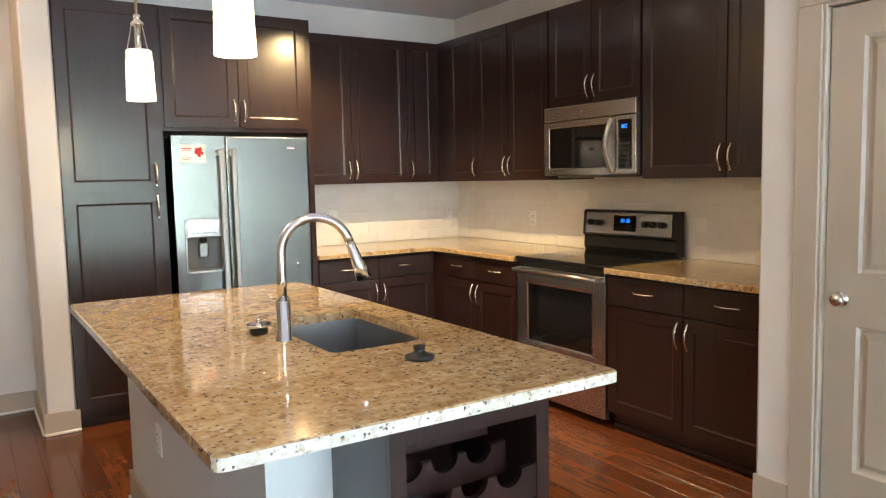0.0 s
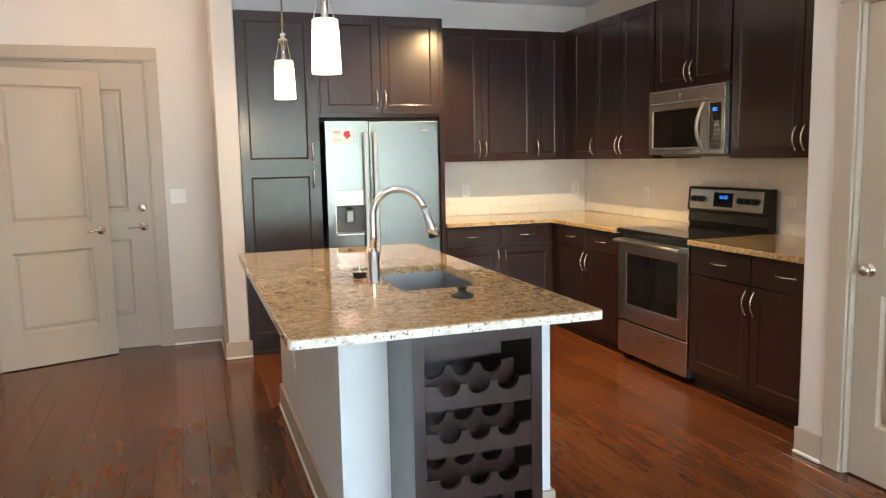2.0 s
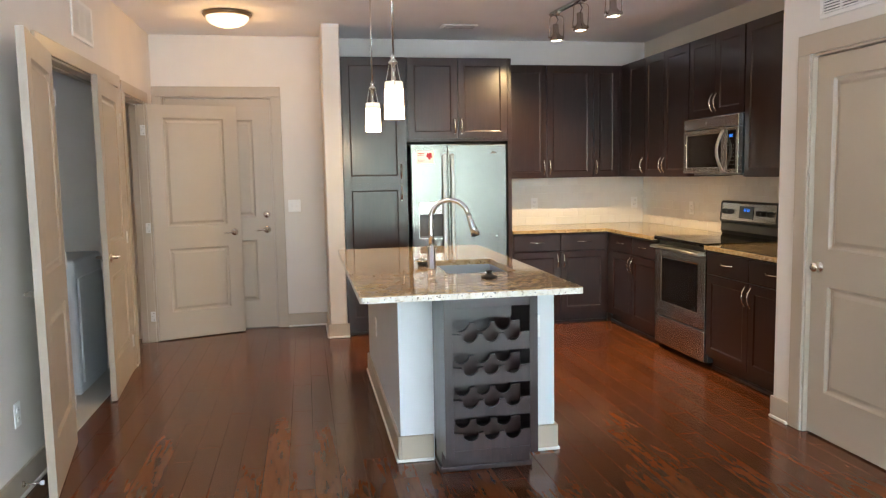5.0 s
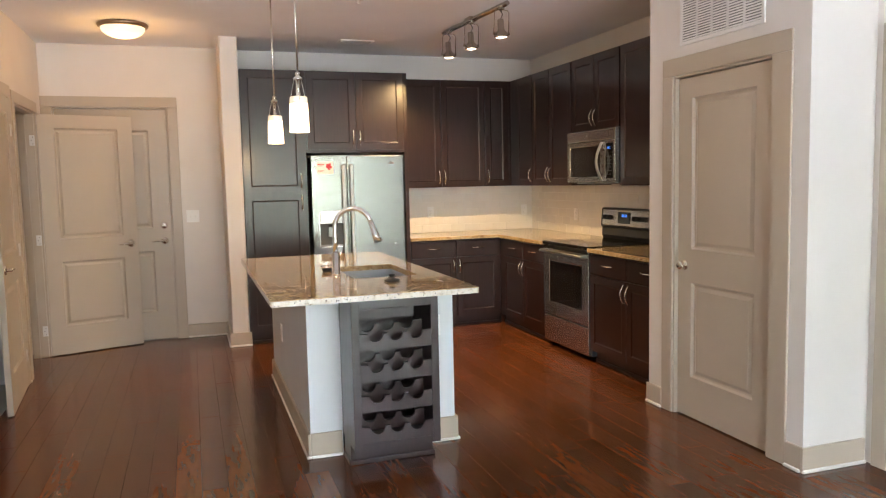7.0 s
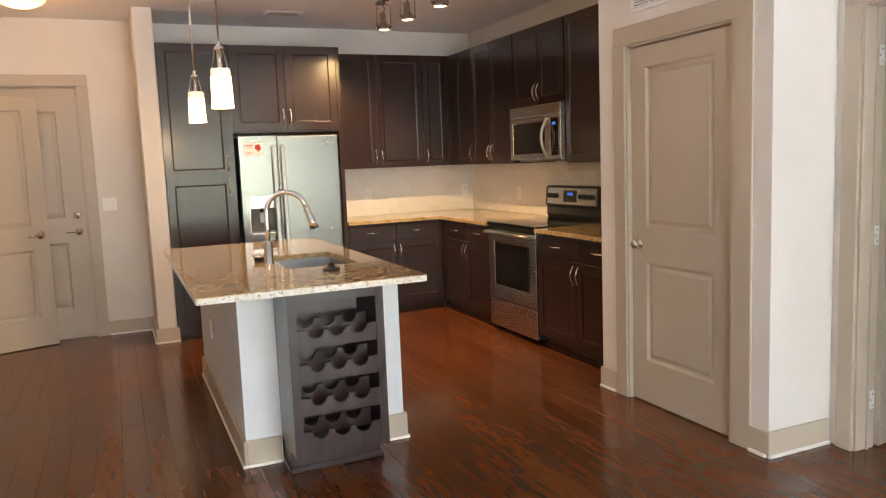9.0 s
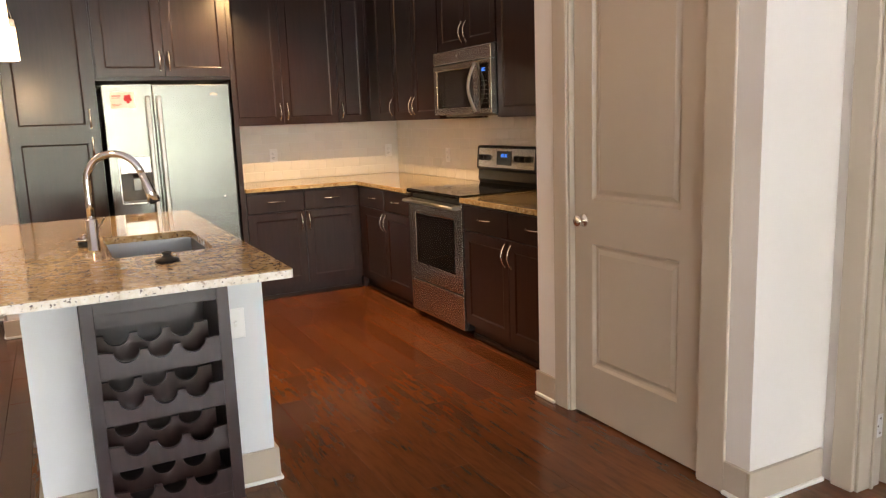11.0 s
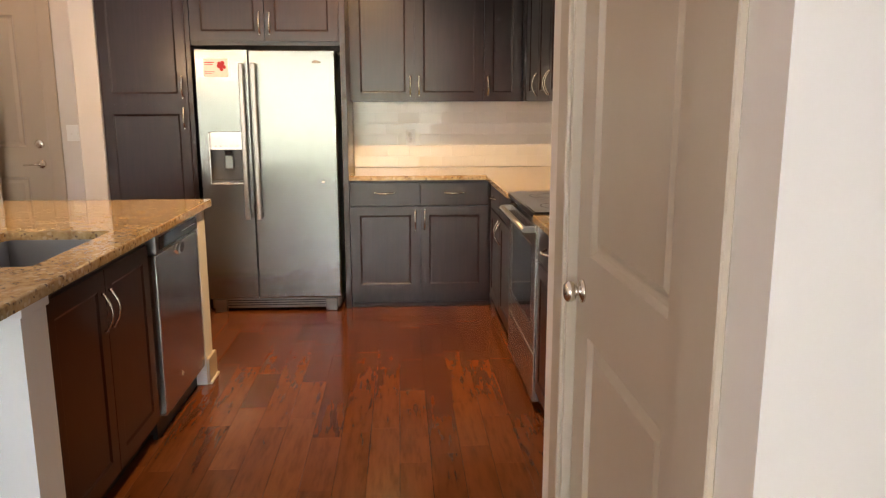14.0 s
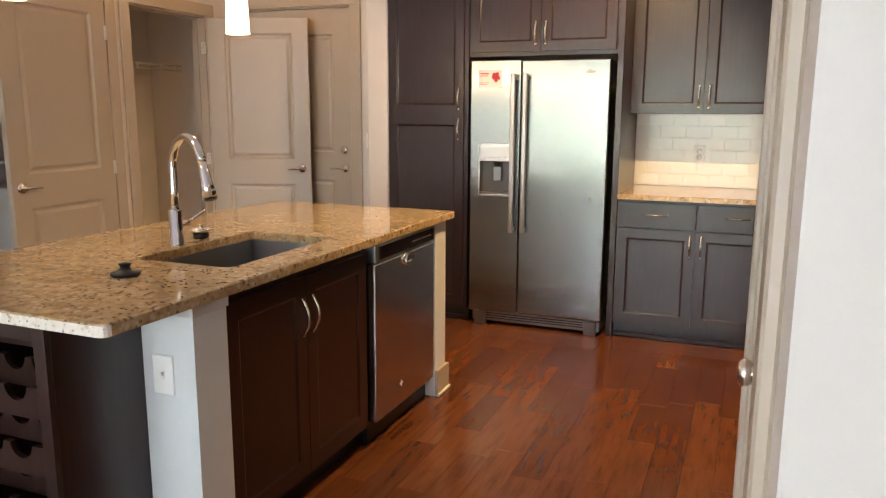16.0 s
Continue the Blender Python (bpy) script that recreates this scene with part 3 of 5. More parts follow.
base_cabinet(pose(2.042, 4.815, 0), 0.955, "espresso-stained base cabinet with two drawers and two doors", [0.004, 0.470, 0.935], 0.654)
base_cabinet(RIGHT(4.815, 3.000), 1.034, "espresso-stained corner base cabinet with drawers and doors", [0.110, 0.570, 1.028], 0.664)
base_cabinet(RIGHT(2.982, 3.000), 1.050, "espresso-stained base cabinet between range and pantry wall", [0.006, 0.525, 1.040], 0.664)
clip = thing("plinth_clip", pose(3.040, 2.770, 0.0), "small white plastic clip at the cabinet plinth", "clip")
part("clip_body", boxed(-0.006, 0.004, -0.008, 0.008, 0.0, 0.016, bevel=0.003), PLASTIC_WHITE, clip)
corner_base = solid("corner_filler", boxed(3.001, 3.664, 4.817, 5.469, 0.0, 0.884), CABINET, "espresso-stained blind corner of the base cabinets", "cabinet panel", "thing")
del corner_base["kind"]


# ---------------------------------------------------------------- worktops
def worktop(name, pts, z0, z1, label, hole=None, round_at=0.02, rough=()):
    """A stone slab over an outline, its upper edge eased; an optional rectangular hole with rounded corners."""
    def arc_outline(points, r):
        out = []
        n = len(points)
        for i, p in enumerate(points):
            a, b, c = Vector(points[i - 1]), Vector(p), Vector(points[(i + 1) % n])
            u, v = (a - b).normalized(), (c - b).normalized()
            p0, p1 = b + u * r, b + v * r
            for k in range(5):
                t = k / 4
                out.append((1 - t) ** 2 * p0 + 2 * t * (1 - t) * b + t * t * p1)
        return out
    outer = arc_outline(pts, round_at)
    inner = arc_outline(hole, 0.03) if hole else []
    bm = bmesh.new()
    e = 0.004

    def loop(ring, z, grow=0.0):
        res = []
        n = len(ring)
        for i, p in enumerate(ring):
            d = (ring[(i + 1) % n] - ring[i - 1])
            nrm = Vector((d.y, -d.x)).normalized()
            q = p + nrm * grow
            res.append(bm.verts.new((q.x, q.y, z)))
        return res

    def strip(a, b, mi=0):
        n = len(a)
        for i in range(n):
            f = bm.faces.new((a[i], a[(i + 1) % n], b[(i + 1) % n], b[i]))
            mid = (a[i].co + a[(i + 1) % n].co) / 2
            f.material_index = 1 if mi and any(abs(mid[k] - v) < 0.03 for k, v in rough) else 0

    top, t1, b1 = loop(outer, z1, -e), loop(outer, z1 - e), loop(outer, z0)
    strip(top, t1), strip(t1, b1, 1)
    edges = [bm.edges.get((top[i], top[(i + 1) % len(top)])) for i in range(len(top))]
    low = [bm.edges.get((b1[i], b1[(i + 1) % len(b1)])) for i in range(len(b1))]
    if inner:
        it, ib = loop(inner, z1, 0), loop(inner, z0, 0)
        strip(it, ib)
        edges += [bm.edges.get((it[i], it[(i + 1) % len(it)])) for i in range(len(it))]
        low += [bm.edges.get((ib[i], ib[(i + 1) % len(ib)])) for i in range(len(ib))]
    bmesh.ops.triangle_fill(bm, edges=edges, use_beauty=True, use_dissolve=False)
    bmesh.ops.triangle_fill(bm, edges=low, use_beauty=True, use_dissolve=False)
    ob = new(name, mesh_of(name, bm, [GRANITE, GRANITE_EDGE]))
    return tagged(ob, label, "worktop")


TOP = 0.915
worktop("worktop", [(2.042, 4.775), (2.955, 4.775), (2.955, 3.780), (3.656, 3.780), (3.656, 5.461), (2.042, 5.461)], 0.885, TOP, "L-shaped speckled gold granite worktop on the base cabinets", round_at=0.006)
worktop("worktop", [(2.955, 1.933), (3.656, 1.933), (3.656, 2.980), (2.955, 2.980)], 0.885, TOP, "speckled gold granite worktop beside the range", round_at=0.006)
worktop("worktop", [(0.365, 1.385), (1.432, 1.385), (1.432, 3.620), (0.365, 3.620)], 0.884, TOP + 0.001, "speckled gold granite island top with rough front edge", hole=[(0.900, 2.030), (0.900, 2.665), (1.287, 2.665), (1.287, 2.030)], round_at=0.025, rough=[(1, 1.385)])


# ---------------------------------------------------------------- island
island = thing("kitchen_island", pose(0, 0, 0), "white-painted kitchen island with taupe baseboard", "kitchen island")
part("side_wall", boxed(0.575, 0.665, 1.725, 3.560, 0, 0.884), ISLAND_WHITE, island, "white painted long side")
part("end_wall", boxed(0.665, 0.751, 1.725, 1.860, 0, 0.884), ISLAND_WHITE, island, "white painted end wall")
part("end_wall", boxed(1.208, 1.395, 1.725, 1.860, 0, 0.884), ISLAND_WHITE, island, "white painted end wall")
part("end_post", boxed(1.270, 1.395, 1.860, 1.868, 0, 0.884), ISLAND_WHITE, island)
part("far_post", boxed(0.665, 1.402, 3.425, 3.560, 0, 0.884), ISLAND_WHITE, island)
for a in ((0.559, 0.575, 1.709, 3.576), (0.575, 0.745, 1.709, 1.725), (1.216, 1.411, 1.709, 1.725), (1.395, 1.411, 1.725, 1.868), (1.402, 1.418, 3.425, 3.576), (0.575, 1.402, 3.560, 3.576), ):
    b = part("baseboard", boxed(*a, 0, 0.135, bevel=0.003), TRIM, island, "taupe painted baseboard")
    x0, x1, y0, y1 = a
    part("shoe_moulding", boxed(x0 - 0.009 if x0 < 0.57 else x0, x1 + (0.009 if x1 > 1.405 else 0), y0 - (0.009 if y0 < 1.72 else 0), y1 + (0.009 if y1 > 3.57 else 0), 0, 0.015, bevel=0.005), WHITE_TRIM, b)
part("corbel_trim", boxed(1.210, 1.405, 1.715, 1.869, 0.845, 0.882, bevel=0.002), ISLAND_WHITE, island)
part("carcass", boxed(0.670, 1.342, 1.870, 2.790, 0.09, 0.70), CABINET, island)
part("carcass_rail", boxed(1.320, 1.342, 1.870, 2.790, 0.70, 0.880), CABINET, island)
# toe-space shade is put into the plinth's colour, in place of the stain
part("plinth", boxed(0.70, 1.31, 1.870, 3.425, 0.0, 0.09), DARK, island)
E_DOORS = thing("sink_cabinet", pose(1.362, 1.870, 0, 0, 0, 90), "espresso-stained two-door sink cabinet in the island", "cabinet")
part("frame", boxed(0, 0.920, -0.002, 0.018, 0.09, 0.872), CABINET, E_DOORS)
leaf(E_DOORS, "door", 0.004, 0.440, 0.112, 0.842, 0.06, (0.410, 0.700, True), -0.022)
leaf(E_DOORS, "door", 0.445, 0.880, 0.112, 0.842, 0.06, (0.475, 0.700, True), -0.022)

# wine rack on the island's end
rack = thing("wine_rack", pose(0.752, 1.410, 0), "dark espresso wooden wine rack with four scalloped shelves", "wine rack")
RW, RB, RZ = 0.455, 0.440, 0.115
part("side_panel", boxed(0, 0.018, 0.018, RB, RZ, 0.882, bevel=0.001), CABINET, rack)
part("side_panel", boxed(RW - 0.018, RW, 0.018, RB, RZ, 0.882, bevel=0.001), CABINET, rack)
part("back_panel", boxed(0.018, RW - 0.018, RB - 0.012, RB, RZ, 0.882), CABINET, rack)
part("upper_back", boxed(0.018, 0.365, 0.140, 0.152, 0.760, 0.882), CABINET, rack)
part("bottom_panel", boxed(0.018, RW - 0.018, 0.018, RB - 0.012, RZ, RZ + 0.016), CABINET, rack)
part("stile", boxed(0, 0.040, 0, 0.018, RZ, 0.882, bevel=0.001), CABINET, rack)
part("stile", boxed(RW - 0.040, RW, 0, 0.018, RZ, 0.882, bevel=0.001), CABINET, rack)
part("top_rail", boxed(0.040, RW - 0.040, 0, 0.018, 0.838, 0.882, bevel=0.001), CABINET, rack)
part("bottom_rail", boxed(0.040, RW - 0.040, 0.002, 0.018, RZ, 0.150, bevel=0.001), CABINET, rack)
part("toe_board", boxed(0.004, RW - 0.004, 0.132, 0.150, 0.0, RZ, bevel=0.001), CABINET, rack)
part("toe_side", boxed(0.004, 0.022, 0.150, 0.296, 0.0, RZ), CABINET, rack)
part("base_moulding", boxed(-0.006, RW + 0.008, 0.120, 0.132, 0.0, 0.028, bevel=0.006), CABINET, rack)
part("base_moulding", boxed(-0.006, 0.004, 0.132, 0.290, 0.0, 0.028, bevel=0.005), CABINET, rack)


def scallop(z0, z1, y0, y1, x0, x1, cups=3, r=0.050, pitch=0.13):
    """A rail whose upper edge is cut in half rounds for bottle necks."""
    bm = bmesh.new()
    up = [(x0, z1)]
    for k in range(cups):
        c = (x0 + x1) / 2 + pitch * (k - (cups - 1) / 2)
        for j in range(13):
            a = math.pi * (1 - j / 12)
            up.append((c + r * math.cos(a), z1 - 0.004 - r * math.sin(a) * 1.0))
    up.append((x1, z1))
    rows = [[bm.verts.new((x, y, z)) for x, z in up] for y in (y0, y1)]
    lows = [[bm.verts.new((x, y, z0)) for x, z in up] for y in (y0, y1)]
    for k in range(len(up) - 1):
        bm.faces.new((rows[0][k], rows[0][k + 1], rows[1][k + 1], rows[1][k]))
        bm.faces.new((lows[0][k], lows[0][k + 1], lows[1][k + 1], lows[1][k]))
        for s in (0, 1):
            bm.faces.new((rows[s][k], rows[s][k + 1], lows[s][k + 1], lows[s][k]))
    for k in (0, -1):
        bm.faces.new((rows[0][k], rows[1][k], lows[1][k], lows[0][k]))
    bmesh.ops.remove_doubles(bm, verts=bm.verts, dist=1e-5)
    return bm


for k in range(4):
    z = 0.236 + k * 0.159
    part("front_rail", scallop(z - 0.086, z, 0.004, 0.020, 0.040, RW - 0.040, r=0.0395, pitch=0.1037), CABINET, rack)
    part("back_rail", scallop(z - 0.053, z + 0.034, 0.104, 0.120, 0.018, RW - 0.058, r=0.0395, pitch=0.1037), CABINET, rack)

# sink and tap
bm = bmesh.new()
SX0, SX1, SYA, SYB, SD = 0.892, 1.295, 2.022, 2.673, 0.70
for a in ((SX0, SX0 + 0.004, SYA, SYB, SD, 0.883), (SX1 - 0.004, SX1, SYA, SYB, SD, 0.883), (SX0, SX1, SYA, SYA + 0.004, SD, 0.883), (SX0, SX1, SYB - 0.004, SYB, SD, 0.883), (SX0, SX1, SYA, SYB, SD - 0.004, SD)):
    box(bm, *a)
sink = tagged(new("sink", mesh_of("sink", bm, SINK)), "undermount stainless steel sink set in the granite island", "sink")
part("drain", turned([(0.0, 0.004), (0.02, 0.004), (0.045, 0.002), (0.056, 0.006), (0.056, 0.0)], pose(1.09, 2.35, SD)), CHROME, sink)

tap = thing("faucet", pose(0.848, 2.290, TOP + 0.001, 0, 0, -22), "tall chrome gooseneck pull-down faucet on the island", "faucet")
part("base", turned([(0.0, 0), (0.0265, 0), (0.0265, 0.004), (0.0240, 0.006), (0.0240, 0.130), (0.0225, 0.132), (0.0, 0.132)]), CHROME, tap)
arc = [(0, 0, 0.12), (0, 0, 0.20), (0, 0, 0.285)] + [(0.112 - 0.112 * math.cos(a), 0, 0.285 + 0.112 * math.sin(a)) for a in (math.pi * k / 16 * 0.92 for k in range(1, 17))]
part("gooseneck", tube(arc, 0.0145, 16), CHROME, tap)
tip = Vector(arc[-1])
down = (Vector(arc[-1]) - Vector(arc[-2])).normalized()
head = part("spray_head", tube([tip, tip + down * 0.025, tip + down * 0.03, tip + down * 0.08, tip + down * 0.125], [0.0150, 0.0155, 0.0170, 0.0205, 0.0265], 18), CHROME, tap)
part("nozzle", tube([tip + down * 0.125, tip + down * 0.131], 0.021, 18), BLACK, head)
lv = part("lever", tube([(0, 0.018, 0.075), (0, 0.050, 0.080)], 0.012, 12), CHROME, tap)
part("lever_rod", tube([(0, 0.044, 0.082), (0.01, 0.085, 0.105), (0.014, 0.112, 0.122)], [0.006, 0.005, 0.0055], 8), CHROME, lv)

strainer = thing("sink_strainer", pose(0.820, 2.455, TOP + 0.001), "chrome basket strainer with black rubber seal on the granite", "strainer")
part("seal", turned([(0, 0.0), (0.026, 0.0), (0.030, 0.004), (0.030, 0.018), (0.024, 0.022), (0.0, 0.022)]), RUBBER, strainer, "black rubber seal")
part("basket", turned([(0.024, 0.022), (0.040, 0.026), (0.043, 0.034), (0.039, 0.036), (0.034, 0.030), (0.012, 0.030), (0.008, 0.048), (0.010, 0.052), (0.0, 0.054)]), CHROME, strainer, "chrome basket rim and knob")
stopper = tagged(new("sink_stopper", mesh_of("sink_stopper", turned([(0, 0.0), (0.040, 0.0), (0.044, 0.006), (0.042, 0.012), (0.022, 0.018), (0.014, 0.026), (0.017, 0.034), (0.020, 0.038), (0.0, 0.042)]), RUBBER)), "black rubber disposal stopper on the granite", "stopper")
stopper.matrix_world = pose(1.073, 1.815, TOP + 0.001)


# ---------------------------------------------------------------- appliances
def bars(parent, name, rects, y, mat, label="", axis="y", thick=0.001):
    """Small flat marks, standing 1 mm proud of a front at depth y: (x0, x1, z0, z1) each."""
    for a, b, c, d in rects:
        part(name, boxed(a, b, y - thick, y, c, d), mat, parent, label)


fridge = thing("refrigerator", pose(1.094, 4.750, 0), "stainless steel side-by-side refrigerator with ice dispenser", "refrigerator")
FW = 0.882
part("body", boxed(0.004, FW - 0.004, 0.075, 0.700, 0.03, 1.715, bevel=0.004), STEEL_DARK, fridge, "dark grey cabinet")
RED = material("red_print", (0.55, 0.03, 0.05), 0.5)
PAPER = material("paper_sticker", (0.82, 0.80, 0.78), 0.5)
PRINT = material("grey_print", (0.35, 0.33, 0.33), 0.5)


def fridge_door(x0, x1, name="door"):
    return part(name, boxed(x0, x1, 0.0, 0.070, 0.098, 1.722, bevel=0.008, seg=3), STEEL, fridge, "brushed stainless steel door")


bm = bmesh.new()
DX0, DX1, DZ0, DZ1 = 0.060, 0.284, 0.872, 1.205
for a in ((0.0, DX0, 0.0, 0.070, 0.098, 1.722), (DX1, 0.326, 0.0, 0.070, 0.098, 1.722), (DX0, DX1, 0.0, 0.070, 0.098, DZ0), (DX0, DX1, 0.0, 0.070, DZ1, 1.722)):
    box(bm, *a)
bmesh.ops.remove_doubles(bm, verts=bm.verts, dist=1e-5)
fl = part("door", bm, STEEL, fridge, "brushed stainless freezer door with dispenser")
fr = fridge_door(0.332, FW)
RECESS = material("dispenser_recess", (0.10, 0.09, 0.08), 0.35)
disp = part("dispenser", boxed(DX0, DX1, 0.058, 0.070, DZ0, DZ1), RECESS, fl, "recessed ice and water dispenser")
bm = bmesh.new()
for a in ((DX0 - 0.006, DX0 + 0.006), (DX1 - 0.006, DX1 + 0.006)):
    box(bm, *a, -0.006, 0.056, DZ0, DZ1, bevel=0.003)
box(bm, DX0 + 0.006, DX1 - 0.006, -0.006, 0.056, DZ0 - 0.006, DZ0 + 0.010, bevel=0.003)
part("bezel", bm, STEEL_H, disp)
part("control_panel", boxed(DX0 + 0.006, DX1 - 0.006, -0.006, 0.020, 1.092, DZ1 + 0.006, bevel=0.004), STEEL_H, disp, "silver dispenser control panel")
bars(disp, "control_mark", [(DX0 + 0.03 + 0.034 * k, DX0 + 0.05 + 0.034 * k, 1.115, 1.121) for k in range(5)], -0.006, PRINT)
part("paddle", boxed(0.145, 0.200, 0.030, 0.045, 0.965, 1.055, bevel=0.006), STEEL_DARK, disp)
part("spout", turned([(0.0, 0.0), (0.022, 0.0), (0.028, 0.030), (0.0, 0.030)], pose(0.172, 0.030, 1.062)), BLACK, disp)
part("drip_tray", boxed(DX0 + 0.006, DX1 - 0.006, 0.012, 0.056, DZ0 + 0.010, DZ0 + 0.018), STEEL_DARK, disp)
for d, x in ((fl, 0.292), (fr, 0.368)):
    hb = bmesh.new()
    box(hb, x - 0.016, x + 0.016, -0.056, -0.034, 0.640, 1.640, bevel=0.007, seg=3)
    for z in (0.650, 1.600):
        box(hb, x - 0.012, x + 0.012, -0.036, 0.0, z, z + 0.030, bevel=0.003)
    part("handle", hb, HANDLE, d, "long flat brushed steel bar handle")
st = part("sticker", boxed(0.050, 0.205, -0.0012, 0.0, 1.556, 1.668), PAPER, fl, "paper sticker with red print")
bars(st, "print", [(0.060, 0.118, 1.640, 1.647), (0.060, 0.112, 1.628, 1.632), (0.060, 0.120, 1.585, 1.588), (0.060, 0.105, 1.575, 1.578)], -0.0012, RED)
bm = bmesh.new()
for cx, cz, rx, rz in ((0.158, 1.622, 0.022, 0.017), (0.172, 1.640, 0.013, 0.013), (0.150, 1.640, 0.010, 0.009), (0.182, 1.616, 0.010, 0.012), (0.165, 1.600, 0.011, 0.010)):
    vs = [bm.verts.new((cx + rx * math.cos(a), -0.0024, cz + rz * math.sin(a))) for a in (math.tau * k / 14 for k in range(14))]
    bm.faces.new(vs)
    low = [bm.verts.new((v.co.x, -0.0012, v.co.z)) for v in vs]
    for k in range(14):
        bm.faces.new((vs[k], vs[(k + 1) % 14], low[(k + 1) % 14], low[k]))
part("red_mark", bm, RED, st, "red blot-shaped print")
bars(fr, "badge", [(0.735, 0.790, 1.640, 1.652), (0.748, 0.764, 1.652, 1.660)], 0.0, PRINT, "small grey maker's badge")
bars(fr, "badge", [(0.775, 0.792, 0.876, 0.886)], 0.0, PAPER, "small white mark")
grille = part("base_grille", boxed(0.010, FW - 0.010, 0.040, 0.090, 0.020, 0.090, bevel=0.004), STEEL_DARK, fridge, "grey toe grille")
for z in (0.040, 0.056, 0.072):
    part("louvre", boxed(0.10, FW - 0.10, 0.034, 0.042, z, z + 0.006, bevel=0.002), BLACK, grille)
for x in (0.030, FW - 0.110):
    part("hinge_foot", boxed(x, x + 0.08, 0.012, 0.060, 0.0, 0.090, bevel=0.006), STEEL_DARK, grille)

# range, faces -x
stove = thing("range", pose(2.972, 3.772, 0, 0, 0, -90), "stainless electric range with black glass top", "range")
W = 0.786
part("body", boxed(0.004, W - 0.004, 0.035, 0.655, 0.04, 0.893), BLACK, stove, "black enamelled side and body")
part("side_trim", boxed(W - 0.003, W, 0.0, 0.03, 0.05, 0.885, bevel=0.001), STEEL_H, stove)
part("storage_drawer", boxed(0.004, W - 0.004, 0.0, 0.034, 0.045, 0.272, bevel=0.006), STEEL_H, stove, "stainless storage drawer")
bm = bmesh.new()
panel_face(bm, 0.004, W - 0.004, 0.285, 0.862, 0.0, -1, [(0.100, W - 0.100, 0.390, 0.768)], [(0.010, 0.004)])
for a, b in (((0.004, 0.285), (W - 0.004, 0.285)), ((W - 0.004, 0.285), (W - 0.004, 0.862)), ((W - 0.004, 0.862), (0.004, 0.862)), ((0.004, 0.862), (0.004, 0.285))):
    bm.faces.new([bm.verts.new(v) for v in ((a[0], 0, a[1]), (b[0], 0, b[1]), (b[0], 0.034, b[1]), (a[0], 0.034, a[1]))])
od = part("oven_door", bm, STEEL_H, stove, "stainless oven door with dark window")
part("window", boxed(0.112, W - 0.112, 0.001, 0.0035, 0.402, 0.756, bevel=0.001), BLACK_GLASS, od, "dark oven glass")
hb = bmesh.new()
sweep(hb, [(0.02, -0.045, 0.842), (0.25, -0.050, 0.846), (W - 0.25, -0.050, 0.846), (W - 0.02, -0.045, 0.842)], 0.015, 12, 0.75)
for x in (0.035, W - 0.035):
    box(hb, x - 0.014, x + 0.014, -0.045, 0.0, 0.830, 0.856, bevel=0.004)
part("handle", hb, HANDLE, od, "stainless bar handle")
top = part("cooktop", boxed(-0.003, W + 0.003, -0.012, 0.640, 0.892, 0.924, bevel=0.008, seg=3), BLACK_GLASS, stove, "black glass ceramic cooktop")
RING = material("burner_print", (0.05, 0.05, 0.052), 0.2)
for cx, cy, r in ((0.20, 0.17, 0.10), (0.58, 0.17, 0.115), (0.20, 0.44, 0.085), (0.58, 0.44, 0.10)):
    bm = bmesh.new()
    for q in (r, r * 0.62):
        a0 = [bm.verts.new((cx + q * math.cos(a), cy + q * math.sin(a), 0.9246)) for a in (math.tau * k / 40 for k in range(40))]
        a1 = [bm.verts.new((cx + (q - 0.004) * math.cos(a), cy + (q - 0.004) * math.sin(a), 0.9246)) for a in (math.tau * k / 40 for k in range(40))]
        for k in range(40):
            bm.faces.new((a0[k], a0[(k + 1) % 40], a1[(k + 1) % 40], a1[k]))
    part("burner_ring", bm, RING, top)
bm = bmesh.new()
prof = [(0.600, 0.924), (0.585, 0.955), (0.592, 1.020), (0.575, 1.035), (0.588, 1.185), (0.600, 1.197), (0.655, 1.197), (0.655, 0.924)]
ra, rb = ([bm.verts.new((x, y, z)) for y, z in prof] for x in (0.0, W))
for k in range(len(prof)):
    bm.faces.new((ra[k], ra[(k + 1) % len(prof)], rb[(k + 1) % len(prof)], rb[k]))
bm.faces.new(ra), bm.faces.new(rb[::-1])
guard = part("backguard", bm, BLACK, stove, "black backguard with steel control panel")
tilt = Matrix.Translation((0, 0.575, 1.035)) @ pose(0, 0, 0, -5.0)
bm = boxed(0.028, W - 0.125 + 0.095, -0.004, 0.004, 0.008, 0.148, bevel=0.002)
bmesh.ops.transform(bm, matrix=tilt, verts=bm.verts)
panel = part("control_panel", bm, STEEL_H, guard, "brushed steel control panel")
for x in (0.080, 0.155, 0.555, 0.615, 0.690):
    k = part("knob", turned([(0.0, 0.026), (0.017, 0.026), (0.020, 0.020), (0.023, 0.0)], tilt @ Matrix.Translation((x, -0.004, 0.078)) @ pose(0, 0, 0, 90), 20), BLACK, panel, "black control knob")
    bm = boxed(x - 0.004, x + 0.004, -0.036, -0.026, 0.060, 0.096, bevel=0.002)
    bmesh.ops.transform(bm, matrix=tilt, verts=bm.verts)
    part("grip", bm, BLACK, k)
bm = boxed(0.285, 0.475, -0.0065, -0.004, 0.030, 0.128, bevel=0.001)
bmesh.ops.transform(bm, matrix=tilt, verts=bm.verts)
clock = part("display", bm, BLACK_GLASS, panel, "black clock display")
bm = bmesh.new()
